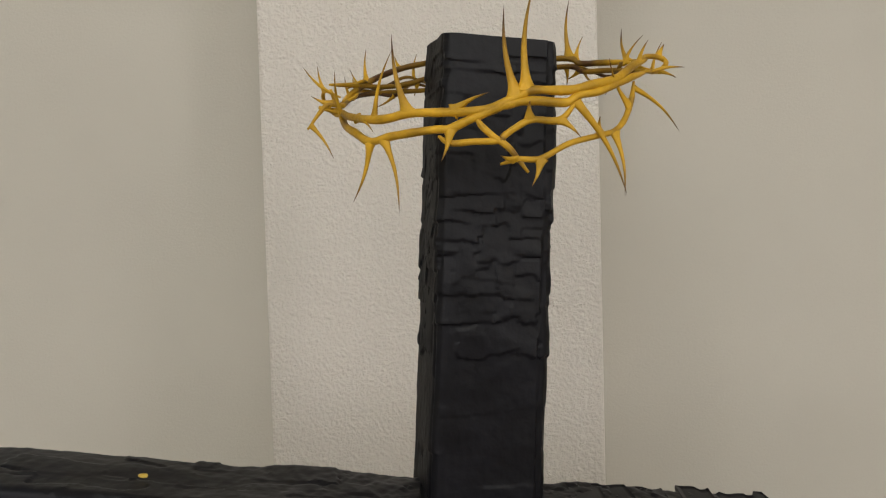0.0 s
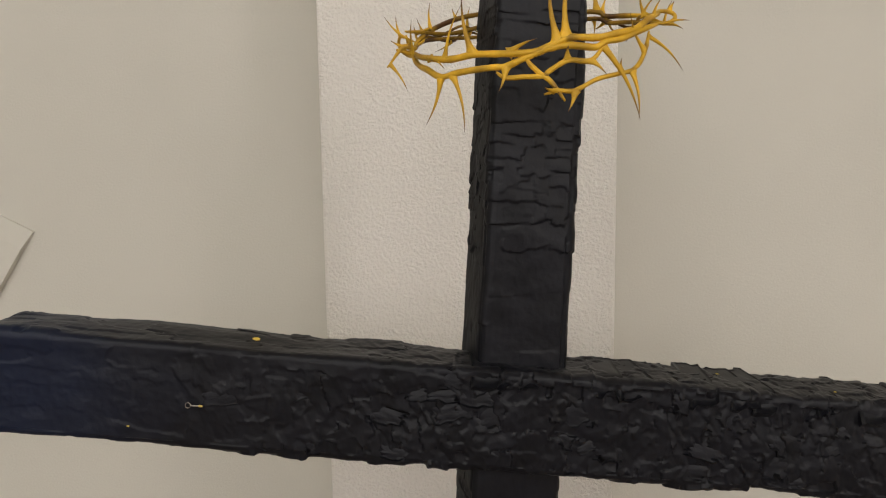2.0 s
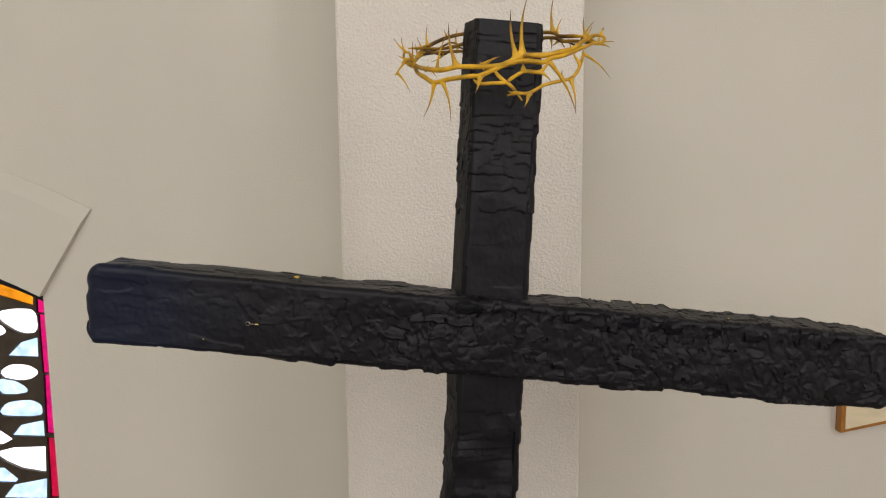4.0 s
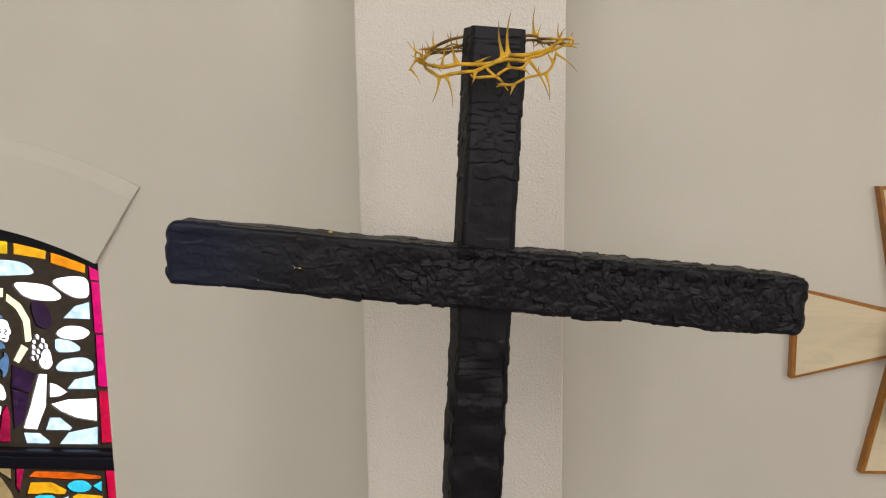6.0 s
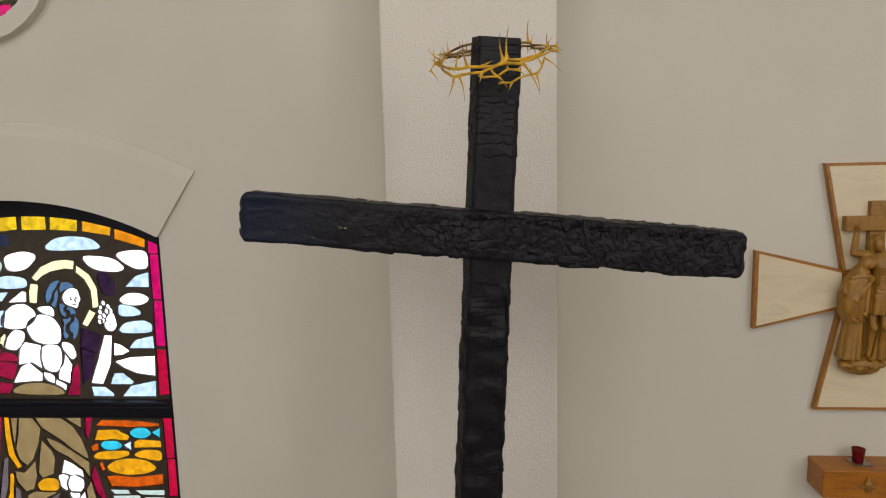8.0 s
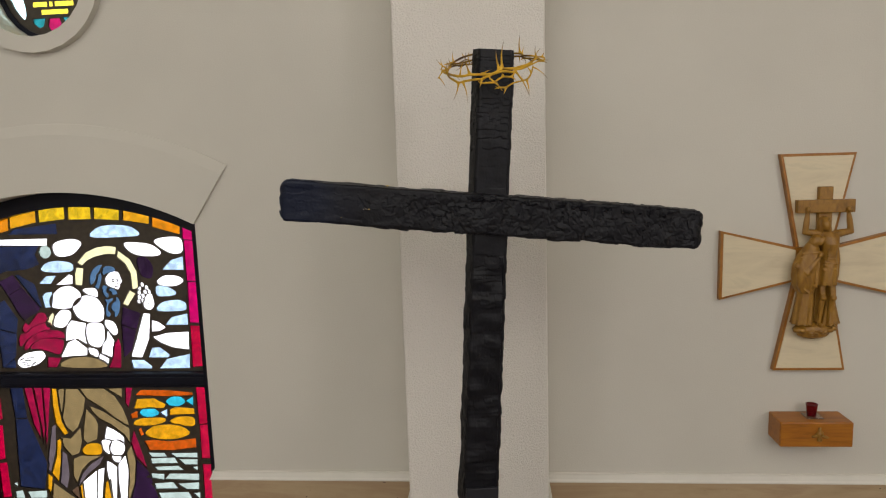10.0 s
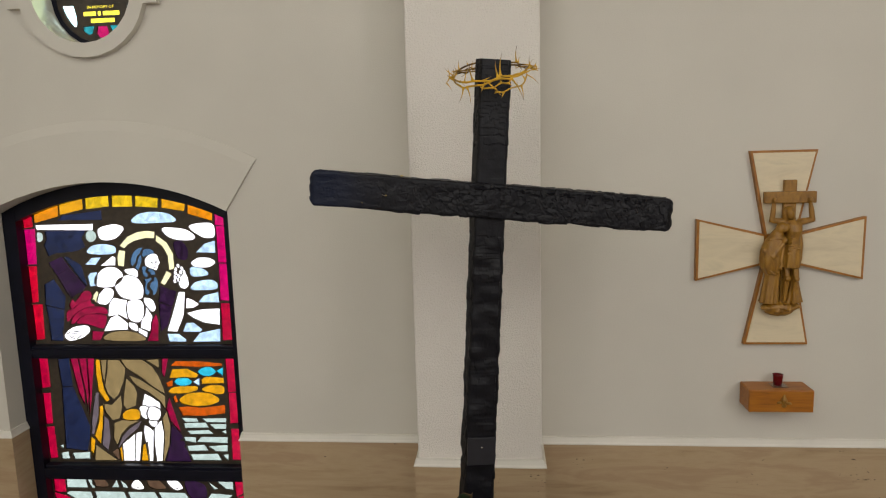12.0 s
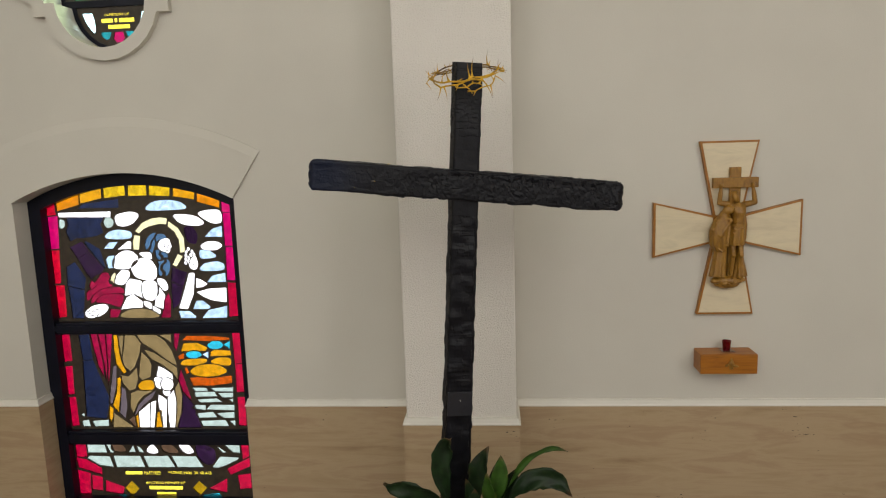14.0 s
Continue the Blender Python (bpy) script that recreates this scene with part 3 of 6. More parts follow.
glass("blue_white", 0, [(.446, 1.936), (.498, 1.983), (.563, 2.001), (.56, 1.934)])
glass("white", 1, [(.403, 1.868), (.452, 1.897), (.518, 1.896), (.559, 1.874), (.514, 1.847), (.434, 1.846)])
glass("blue_white", 1, [(.398, 1.844), (.473, 1.832), (.514, 1.801), (.456, 1.79), (.396, 1.79)])
glass("blue_white", 1, [(.383, 1.708), (.426, 1.751), (.52, 1.762), (.558, 1.744), (.556, 1.709), (.462, 1.704)])
glass("blue_white", 0, [(.436, 1.626), (.472, 1.664), (.56, 1.683), (.56, 1.626)])
glass("white", 0, [(.358, 1.649), (.39, 1.64), (.428, 1.613), (.393, 1.593), (.352, 1.59)])
glass("white", 0, [(.356, 1.554), (.438, 1.575), (.559, 1.581), (.554, 1.485), (.459, 1.499), (.394, 1.527)])
glass("blue_white", 0, [(.322, 1.441), (.344, 1.492), (.391, 1.494), (.439, 1.453), (.427, 1.44)])
glass("blue_white", 0, [(.381, 1.376), (.426, 1.427), (.555, 1.454), (.549, 1.378)])
glass("blue_white", 0, [(.217, 1.423), (.291, 1.422), (.332, 1.388), (.328, 1.377), (.226, 1.378)])
glass("white", 0, [(.311, 1.687), (.347, 1.686), (.329, 1.548), (.279, 1.442), (.221, 1.446), (.262, 1.549)])
glass("purple", 0, [(.197, 1.728), (.294, 1.691), (.261, 1.602), (.181, 1.63)])
glass("purple", 0, [(.181, 1.622), (.258, 1.594), (.223, 1.483), (.177, 1.443)])
glass("purple", 1, [(.302, 2.0), (.355, 2.005), (.39, 1.953), (.378, 1.888), (.319, 1.903)])
glass("steel", 1, [(.017, 1.885), (.028, 1.92), (.052, 1.951), (.08, 1.967), (.113, 1.969), (.097, 1.957), (.087, 1.934), (.064, 1.912), (.058, 1.884), (.043, 1.862), (.021, 1.85)])
glass("steel", 1, [(.104, 1.954), (.136, 1.963), (.166, 1.955), (.18, 1.937), (.158, 1.925), (.124, 1.921), (.102, 1.904), (.093, 1.921)])
glass("steel", 1, [(.068, 1.907), (.092, 1.931), (.096, 1.901), (.088, 1.871), (.075, 1.843), (.068, 1.826), (.041, 1.842), (.059, 1.867)])
glass("white", 1, [(.113, 1.888), (.137, 1.915), (.168, 1.925), (.191, 1.919), (.195, 1.894), (.203, 1.873), (.189, 1.862), (.189, 1.846), (.175, 1.831), (.158, 1.842), (.138, 1.847), (.116, 1.86)])
glass("steel", 1, [(.086, 1.848), (.107, 1.855), (.124, 1.845), (.109, 1.82), (.128, 1.802), (.118, 1.777), (.093, 1.792), (.086, 1.82)])
glass("steel", 1, [(.134, 1.84), (.155, 1.834), (.174, 1.819), (.174, 1.791), (.157, 1.801), (.14, 1.792), (.139, 1.812), (.12, 1.822)])
glass("steel", 1, [(.094, 1.777), (.122, 1.772), (.145, 1.786), (.148, 1.769), (.118, 1.749), (.111, 1.713), (.13, 1.692), (.112, 1.667), (.092, 1.678), (.094, 1.718), (.104, 1.746)])
glass("steel", 1, [(.158, 1.789), (.178, 1.783), (.188, 1.755), (.179, 1.709), (.163, 1.676), (.138, 1.669), (.146, 1.697), (.125, 1.718), (.133, 1.746), (.158, 1.763)])
glass("white", 1, [(.326, 1.765), (.345, 1.793), (.366, 1.8), (.373, 1.767), (.376, 1.737), (.353, 1.714), (.328, 1.72), (.318, 1.738)])
for x, z in ((.320, 1.853), (.343, 1.836), (.355, 1.814), (.333, 1.812), (.303, 1.832), (.299, 1.808), (.318, 1.790), (.296, 1.782), (.293, 1.759), (.312, 1.764)):
    glass("white", 0, [(x + .0085 * math.cos(a * math.pi / 4), z + .0095 * math.sin(a * math.pi / 4)) for a in range(8)])
glass("cream", 0, [(-.036, 1.982), (.012, 2.032), (.081, 2.061), (.148, 2.068), (.188, 2.061), (.182, 2.027), (.132, 2.031), (.064, 2.018), (.014, 1.994), (-.015, 1.968)])
glass("cream", 0, [(.199, 2.041), (.261, 1.994), (.293, 1.929), (.294, 1.838), (.263, 1.832), (.261, 1.917), (.233, 1.976), (.193, 2.009)])
glass("cream", 0, [(-.047, 1.952), (-.01, 1.946), (-.026, 1.857), (-.063, 1.861), (-.061, 1.911)])
glass("cream", 0, [(.246, 1.819), (.273, 1.802), (.225, 1.737), (.203, 1.748)])
glass("white", 1, [(-.215, 1.789), (-.156, 1.84), (-.087, 1.848), (-.037, 1.808), (-.055, 1.766), (-.099, 1.734), (-.161, 1.726), (-.221, 1.736)])
glass("white", 1, [(-.03, 1.829), (.053, 1.836), (.059, 1.788), (.003, 1.804)])
glass("white", 1, [(-.096, 1.725), (-.068, 1.773), (-.005, 1.795), (.054, 1.777), (.085, 1.724), (.075, 1.654), (.001, 1.646), (-.068, 1.667)])
glass("white", 1, [(-.212, 1.663), (-.162, 1.715), (-.107, 1.708), (-.12, 1.655), (-.165, 1.616), (-.221, 1.626)])
glass("cream", 1, [(-.256, 1.65), (-.206, 1.707), (-.233, 1.621), (-.253, 1.626)])
glass("white", 0, [(-.118, 1.655), (-.03, 1.637), (-.042, 1.574), (-.035, 1.52), (-.09, 1.554), (-.156, 1.542), (-.144, 1.609)])
glass("white", 1, [(-.023, 1.633), (.074, 1.638), (.073, 1.552), (.041, 1.502), (-.019, 1.513), (-.033, 1.573)])
glass("white", 1, [(.085, 1.653), (.136, 1.644), (.155, 1.59), (.128, 1.567), (.086, 1.621)])
glass("white", 0, [(.094, 1.598), (.126, 1.538), (.104, 1.444), (.049, 1.465), (.058, 1.512), (.083, 1.538)])
glass("white", 0, [(-.192, 1.446), (-.147, 1.522), (-.097, 1.545), (-.037, 1.493), (-.041, 1.457), (-.127, 1.453)])
glass("white", 1, [(-.03, 1.497), (.026, 1.483), (.022, 1.443), (-.023, 1.466)])
glass("white", 0, [(.033, 1.462), (.085, 1.434), (.08, 1.407), (.03, 1.432)])
glass("tan", 1, [(-.227, 1.387), (-.143, 1.434), (-.046, 1.442), (.04, 1.423), (.082, 1.383)])
glass("crimson", 0, [(.119, 1.498), (.154, 1.551), (.163, 1.504), (.152, 1.383), (.087, 1.384), (.114, 1.444)])
glass("rose", 0, [(-.654, 1.268), (-.591, 1.267), (-.592, 1.08), (-.653, 1.073)])
glass("rose", 0, [(-.653, 1.033), (-.596, 1.038), (-.605, .835), (-.657, .832)])
glass("rose", 0, [(-.656, .807), (-.598, .812), (-.595, .603), (-.647, .598)])
glass("rose", 0, [(.577, 1.265), (.634, 1.265), (.626, 1.055), (.579, 1.051)])
glass("rose", 0, [(.582, 1.042), (.639, 1.044), (.637, .849), (.578, .846)])
glass("rose", 0, [(.58, .807), (.641, .807), (.634, .603), (.577, .603)])
glass("navy", 0, [(-.521, 1.259), (-.449, 1.266), (-.442, 1.087), (-.512, 1.084)])
glass("navy", 0, [(-.513, 1.075), (-.439, 1.077), (-.349, .803), (-.389, .651), (-.531, .667)])
glass("crimson", 0, [(-.438, 1.265), (-.391, 1.265), (-.369, 1.039), (-.372, .953), (-.403, 1.04)])
glass("crimson", 0, [(-.385, 1.265), (-.335, 1.264), (-.342, 1.023), (-.36, .914), (-.359, 1.039)])
glass("crimson", 0, [(-.327, 1.264), (-.282, 1.264), (-.333, .961), (-.352, .866), (-.336, 1.023)])
glass("crimson", 0, [(.168, 1.267), (.203, 1.266), (.172, 1.144), (.159, 1.175)])
glass("amber", 0, [(-0.272, 1.257), (-0.247, 1.256), (-0.244, 1.134), (-0.235, 1.06), (-0.206, 0.997), (-0.23, 0.985), (-0.271, 1.052), (-0.277, 1.159)])
glass("tan", 0, [(-0.239, 1.253), (-0.199, 1.256), (-0.211, 1.191), (-0.231, 1.096), (-0.24, 1.167)])
glass("tan", 0, [(-0.193, 1.256), (-0.117, 1.255), (-0.08, 1.203), (-0.098, 1.125), (-0.14, 1.034), (-0.179, 1.0), (-0.215, 1.032), (-0.228, 1.084), (-0.205, 1.174)])
glass("tan", 0, [(-0.107, 1.258), (0.038, 1.257), (0.096, 1.213), (0.135, 1.148), (0.16, 1.066), (0.164, 1.036), (0.101, 1.071), (0.023, 1.14), (-0.074, 1.203)])
glass("tan", 0, [(-0.06, 1.157), (0.009, 1.129), (0.106, 1.064), (0.164, 1.022), (0.16, 0.929), (0.129, 0.986), (0.055, 1.047), (-0.015, 1.085), (-0.046, 1.124)])
glass("tan", 0, [(0.054, 1.257), (0.142, 1.26), (0.139, 1.204), (0.097, 1.231)])
glass("tan", 0, [(-0.082, 1.141), (-0.033, 1.085), (-0.019, 1.042), (-0.034, 0.96), (-0.101, 0.933), (-0.118, 0.96), (-0.102, 1.051)])
glass("tan", 0, [(-0.255, 0.969), (-0.19, 0.96), (-0.126, 1.026), (-0.127, 0.943), (-0.151, 0.874), (-0.2, 0.857), (-0.238, 0.907)])
glass("amber", 1, [(-0.129, 0.894), (-0.087, 0.928), (-0.017, 0.93), (-0.015, 0.872), (-0.079, 0.86), (-0.123, 0.869)])
glass("grey", 0, [(-0.298, 1.03), (-0.273, 1.043), (-0.29, 0.894), (-0.334, 0.76), (-0.357, 0.768), (-0.319, 0.944)])
glass("amber", 0, [(-0.278, 0.944), (-0.251, 0.956), (-0.269, 0.827), (-0.295, 0.696), (-0.328, 0.746), (-0.29, 0.844)])
glass("grey", 0, [(-0.257, 0.891), (-0.226, 0.864), (-0.224, 0.743), (-0.249, 0.652), (-0.285, 0.689), (-0.267, 0.794)])
glass("tan", 0, [(-0.191, 0.835), (-0.137, 0.857), (-0.021, 0.857), (-0.094, 0.824), (-0.146, 0.773), (-0.186, 0.689), (-0.203, 0.735)])
glass("grey", 0, [(-0.005, 0.857), (-0.034, 0.81), (-0.112, 0.747), (-0.184, 0.664), (-0.147, 0.743), (-0.092, 0.8)])
glass("tan", 0, [(-0.327, 0.692), (-0.257, 0.637), (-0.186, 0.586), (-0.344, 0.585), (-0.347, 0.633)])
glass("umber", 0, [(-0.224, 0.638), (-0.177, 0.672), (-0.172, 0.588), (-0.191, 0.598)])
glass("amber", 0, [(-0.354, 0.746), (-0.331, 0.726), (-0.352, 0.599), (-0.372, 0.599)])
glass("amber", 0, [(-0.173, 0.662), (-0.154, 0.676), (-0.155, 0.589), (-0.17, 0.588)])
glass("white", 0, [(-0.146, 0.693), (-0.097, 0.73), (-0.059, 0.763), (-0.078, 0.588), (-0.148, 0.588)])
glass("white", 0, [(-0.047, 0.77), (-0.012, 0.78), (-0.045, 0.588), (-0.072, 0.588)])
glass("amber", 0, [(-0.01, 0.689), (0.015, 0.71), (0.017, 0.59), (-0.028, 0.588)])
glass("white", 0, [(0.013, 0.823), (0.037, 0.813), (0.065, 0.79), (0.045, 0.588), (0.022, 0.588), (0.012, 0.693), (0.005, 0.777)])
glass("white", 0, [(0.077, 0.802), (0.124, 0.857), (0.133, 0.777), (0.107, 0.588), (0.073, 0.588), (0.07, 0.71)])
glass("white", 1, [(0.033, 0.902), (0.049, 0.938), (0.087, 0.949), (0.121, 0.929), (0.121, 0.893), (0.095, 0.862), (0.055, 0.86)])
glass("white", 1, [(-0.01, 0.943), (0.021, 0.953), (0.045, 0.943), (0.026, 0.902), (0.029, 0.867), (-0.002, 0.89)])
glass("white", 0, [(0.032, 1.032), (0.073, 1.012), (0.122, 0.976), (0.125, 0.936), (0.084, 0.956), (0.046, 0.953), (0.012, 0.963)])
glass("white", 1, [(0.043, 0.855), (0.099, 0.853), (0.079, 0.82), (0.055, 0.825)])
glass("tan", 0, [(0.133, 0.868), (0.166, 0.923), (0.182, 0.827), (0.163, 0.693), (0.121, 0.587), (0.111, 0.587), (0.135, 0.71), (0.137, 0.81)])
glass("crimson", 0, [(0.191, 1.016), (0.221, 0.893), (0.251, 0.777), (0.192, 0.851), (0.167, 0.934)])
glass("purple", 0, [(0.191, 0.835), (0.253, 0.763), (0.3, 0.587), (0.135, 0.587), (0.171, 0.693)])
glass("purple", 1, [(0.245, 0.453), (0.313, 0.454), (0.380, 0.424), (0.385, 0.356), (0.341, 0.305), (0.288, 0.325), (0.252, 0.389)])
glass("deep_orange", 0, [(.222, 1.22), (.255, 1.247), (.423, 1.246), (.551, 1.232), (.551, 1.22), (.39, 1.215)])
glass("amber", 0, [(.207, 1.143), (.227, 1.194), (.327, 1.198), (.389, 1.165), (.377, 1.145)])
glass("cyan", 1, [(.392, 1.18), (.435, 1.207), (.481, 1.207), (.509, 1.182), (.462, 1.156), (.416, 1.16)])
glass("cyan", 0, [(.514, 1.184), (.553, 1.206), (.549, 1.159)])
glass("cyan", 1, [(.233, 1.115), (.268, 1.138), (.322, 1.138), (.351, 1.114), (.303, 1.093), (.257, 1.094)])
glass("blue_white", 0, [(.359, 1.114), (.395, 1.133), (.392, 1.091)])
glass("amber", 0, [(.414, 1.131), (.446, 1.147), (.552, 1.14), (.553, 1.11), (.412, 1.105)])
glass("deep_orange", 0, [(.181, 1.105), (.221, 1.123), (.218, 1.089), (.187, 1.085)])
glass("amber", 1, [(.184, 1.043), (.225, 1.078), (.379, 1.085), (.378, 1.065), (.299, 1.042)])
glass("amber", 1, [(.403, 1.062), (.456, 1.09), (.551, 1.09), (.548, 1.036), (.453, 1.047)])
glass("amber", 1, [(.256, .996), (.313, 1.034), (.391, 1.043), (.467, 1.038), (.525, .997), (.446, .964), (.338, .96), (.27, .976)])
glass("deep_orange", 0, [(.219, 1.012), (.235, 1.023), (.245, .988), (.228, .981)])
glass("deep_orange", 0, [(.249, .946), (.306, .952), (.398, .944), (.549, .962), (.546, .912), (.41, .894), (.271, .895)])
glass("pale", 0, [(.261, .876), (.359, .874), (.368, .855), (.282, .852)])
glass("pale", 0, [(.393, .874), (.55, .876), (.548, .851), (.422, .852)])
glass("pale", 0, [(.274, .841), (.415, .846), (.431, .816), (.279, .813)])
glass("pale", 0, [(.439, .838), (.547, .837), (.544, .808), (.472, .808)])
glass("pale", 0, [(.293, .79), (.433, .797), (.465, .773), (.307, .772)])
glass("pale", 0, [(.517, .79), (.544, .795), (.542, .773)])
glass("pale", 0, [(.241, .73), (.274, .75), (.343, .747), (.341, .714)])
glass("pale", 0, [(.352, .719), (.382, .75), (.549, .75), (.546, .713)])
glass("pale", 0, [(.268, .687), (.394, .698), (.419, .662), (.289, .659)])
glass("pale", 0, [(.419, .69), (.545, .698), (.542, .658), (.468, .658)])
glass("pale", 0, [(.302, .632), (.479, .639), (.499, .598), (.315, .598)])
glass("pale", 0, [(.512, .632), (.547, .636), (.544, .598)])
glass("pale", 0, [(-.567, .632), (-.522, .64), (-.514, .595), (-.567, .595)])
glass("pale", 0, [(-.492, .632), (-.367, .64), (-.355, .598), (-.48, .595)])
glass("pale", 0, [(-.57, .679), (-.55, .688), (-.548, .663)])
glass("pale", 0, [(-.56, .454), (-.426, .455), (-.415, .396), (-.558, .396)])
glass("pale", 0, [(-.411, .451), (-.381, .455), (-.364, .396), (-.389, .396)])
glass("pale", 0, [(-.245, .401), (-.213, .45), (-.201, .402)])
glass("pale", 0, [(-.191, .455), (-.153, .423), (-.14, .397), (-.173, .402)])
glass("pale", 0, [(.397, .456), (.46, .404), (.439, .399), (.418, .42)])
glass("pale", 0, [(.455, .456), (.561, .457), (.561, .399), (.513, .404)])
glass("pale", 0, [(-.563, .351), (-.54, .368), (-.396, .365), (-.378, .287), (-.483, .303)])
glass("pale", 0, [(-.368, .369), (-.171, .369), (-.142, .288), (-.352, .287)])
glass("pale", 0, [(-.144, .369), (.036, .37), (.081, .289), (-.115, .288)])
glass("pale", 0, [(.063, .37), (.241, .368), (.286, .29), (.1, .289)])
glass("pale", 0, [(.36, .29), (.421, .368), (.549, .361), (.537, .348), (.456, .307), (.391, .286)])
glass("umber", 1, [(-.375, .458), (-.298, .458), (-.268, .41), (-.327, .404), (-.374, .417)])
glass("white", 1, [(-.123, .407), (-.071, .462), (-.03, .402), (-.074, .389)])
glass("umber", 1, [(-.008, .459), (.06, .462), (.121, .403), (.07, .394), (.007, .405)])
glass("white", 1, [(.123, .459), (.186, .462), (.231, .403), (.18, .39), (.143, .416)])
glass("rose", 0, [(-.636, .449), (-.572, .449), (-.572, .371), (-.637, .368)])
glass("rose", 0, [(-.642, .351), (-.569, .332), (-.473, .275), (-.474, .237), (-.63, .286)])
glass("rose", 0, [(-.647, .256), (-.559, .232), (-.573, .071), (-.643, .087)])
glass("rose", 0, [(-.544, .217), (-.474, .201), (-.481, .113), (-.55, .121)])
glass("rose", 0, [(.584, .457), (.635, .449), (.633, .388), (.588, .362)])
glass("rose", 0, [(.472, .272), (.628, .353), (.628, .308), (.485, .243)])
glass("rose", 0, [(.543, .223), (.635, .237), (.634, .143), (.552, .134)])
glass("rose", 0, [(-.44, .176), (-.319, .131), (-.331, .086), (-.447, .105)])
glass("rose", 0, [(.446, .19), (.44, .107), (.328, .128)])
glass("cyan", 0, [(-.387, .061), (-.32, .081), (-.236, .036), (-.366, .035)])
glass("cyan", 0, [(.271, .075), (.391, .092), (.419, .042), (.279, .04)])
glass("gold", 0, [(-.303, .123), (-.249, .178), (-.203, .124), (-.257, .069)])
glass("gold", 0, [(.2, .127), (.249, .181), (.297, .136), (.248, .078)])

# inscriptions: what reads as a name is a plain bar
bars = [(-0.289, -0.165, 0.232, 0.024), (-0.123, 0.125, 0.119, 0.026), (-0.071, 0.073, 0.073, 0.026)]
holes = [h for _, h in pieces]
lines = letters("MARTYRED", WX - 0.150, WX - 0.030, 0.232, 0.024) + letters("PATRAE, NOV. 30, 60 A.D.", WX + 0.030, WX + 0.348, 0.232, 0.026) + letters("IN LOVING MEMORY OF", WX - 0.143, WX + 0.144, 0.160, 0.019)
lines += [[(WX + a, z), (WX + b, z), (WX + b, z + h), (WX + a, z + h)] for a, b, z, h in bars]
SIGNS = [[(WX - 0.3, 0.225), (WX + 0.36, 0.225), (WX + 0.36, 0.268), (WX - 0.3, 0.268)], [(WX - 0.155, 0.066), (WX + 0.155, 0.066), (WX + 0.155, 0.19), (WX - 0.155, 0.19)]]
matrix_plate("resin", arched(0.085, SILL + 0.03), holes + SIGNS, GLASS_Y - 0.006, GLASS_Y + 0.006, RESIN, window, "dark brown resin between the glass pieces")
for sign in SIGNS:
    own = [q for q in lines if sign[0][1] < q[0][1] < sign[2][1]]
    matrix_plate("inscription", sign, own, GLASS_Y - 0.0055, GLASS_Y - 0.0048, RESIN, window, "thin dark sheet with cut yellow lettering")
    part("lettering_pane", slab([sign], GLASS_Y - 0.0044, GLASS_Y - 0.002), GLASS["lemon"], window, "yellow glass behind the cut inscription")
for k, (colour, pts) in enumerate(pieces):
    part("pane", slab([pts], GLASS_Y - 0.004 + 0.0008 * (k % 5), GLASS_Y + 0.010), GLASS[colour], window)
for x0, z0, x1, z1, thick in ((0.148, 1.884, 0.165, 1.887, 0.0030), (0.177, 1.886, 0.190, 1.884, 0.0030), (0.152, 1.875, 0.164, 1.874, 0.0048), (0.180, 1.876, 0.189, 1.877, 0.0042), (0.174, 1.876, 0.184, 1.858, 0.0024), (0.163, 1.847, 0.182, 1.847, 0.0034), (-0.432, 1.415, -0.392, 1.412, 0.0030), (-0.420, 1.404, -0.385, 1.398, 0.0030), (-0.410, 1.428, -0.372, 1.428, 0.0030), (-0.398, 1.440, -0.350, 1.446, 0.0030), (-0.375, 1.395, -0.345, 1.420, 0.0030), (-0.440, 1.428, -0.415, 1.440, 0.0030), (0.344, 1.752, 0.356, 1.742, 0.0026), (-0.080, 0.400, -0.062, 0.408, 0.0034), (0.186, 0.400, 0.204, 0.408, 0.0034)):
    a, b = Vector((WX + x0, z0)), Vector((WX + x1, z1))
    side = (b - a).orthogonal().normalized() * thick
    part("painted_line", slab([[tuple(a + side), tuple(b + side), tuple(b - side), tuple(a - side)]], GLASS_Y - 0.0062, GLASS_Y - 0.0048), RESIN, window)
stile = [(WL + 0.001, SILL), (WL + 0.086, SILL), (WL + 0.086, SPRING + 0.02), (WL + 0.001, SPRING)]
part("stile", slab([stile], FRAME_Y, 1.807), FRAMEPAINT, window)
part("stile", slab([[(2 * WX - x, z) for x, z in stile]], FRAME_Y, 1.807), FRAMEPAINT, window)
top_o, top_i = arched(0.001, SPRING)[1:-1], arched(0.086, SPRING)[1:-1]
part("head", slab([top_o + top_i[::-1]], FRAME_Y + 0.003, 1.806), FRAMEPAINT, window)
for z0, z1 in ((1.279, 1.362), (0.474, 0.575), (SILL + 0.001, SILL + 0.05)):
    bm = box(WL + 0.087, WR - 0.087, FRAME_Y + 0.012, 1.806, z0, z1, 0.006)
    box(WL + 0.087, WR - 0.087, FRAME_Y, FRAME_Y + 0.014, z0 + 0.02, z1 - 0.02, 0.004, bm)
    part("transom", bm, FRAMEPAINT, window)

# ---- the quatrefoil window ----
QY = 1.742
qwin = tagged(new("window_2"), "small quatrefoil stained-glass window in a dark frame", "window", kind="structure")
qp = []


def qglass(colour, *pts):
    qp.append((colour, [(QX + x, z) for x, z in pts]))


LC = QZ - QOFF


def lobe_at(a, r):
    return (r * math.sin(radians(a)), LC + r * math.cos(radians(a)))


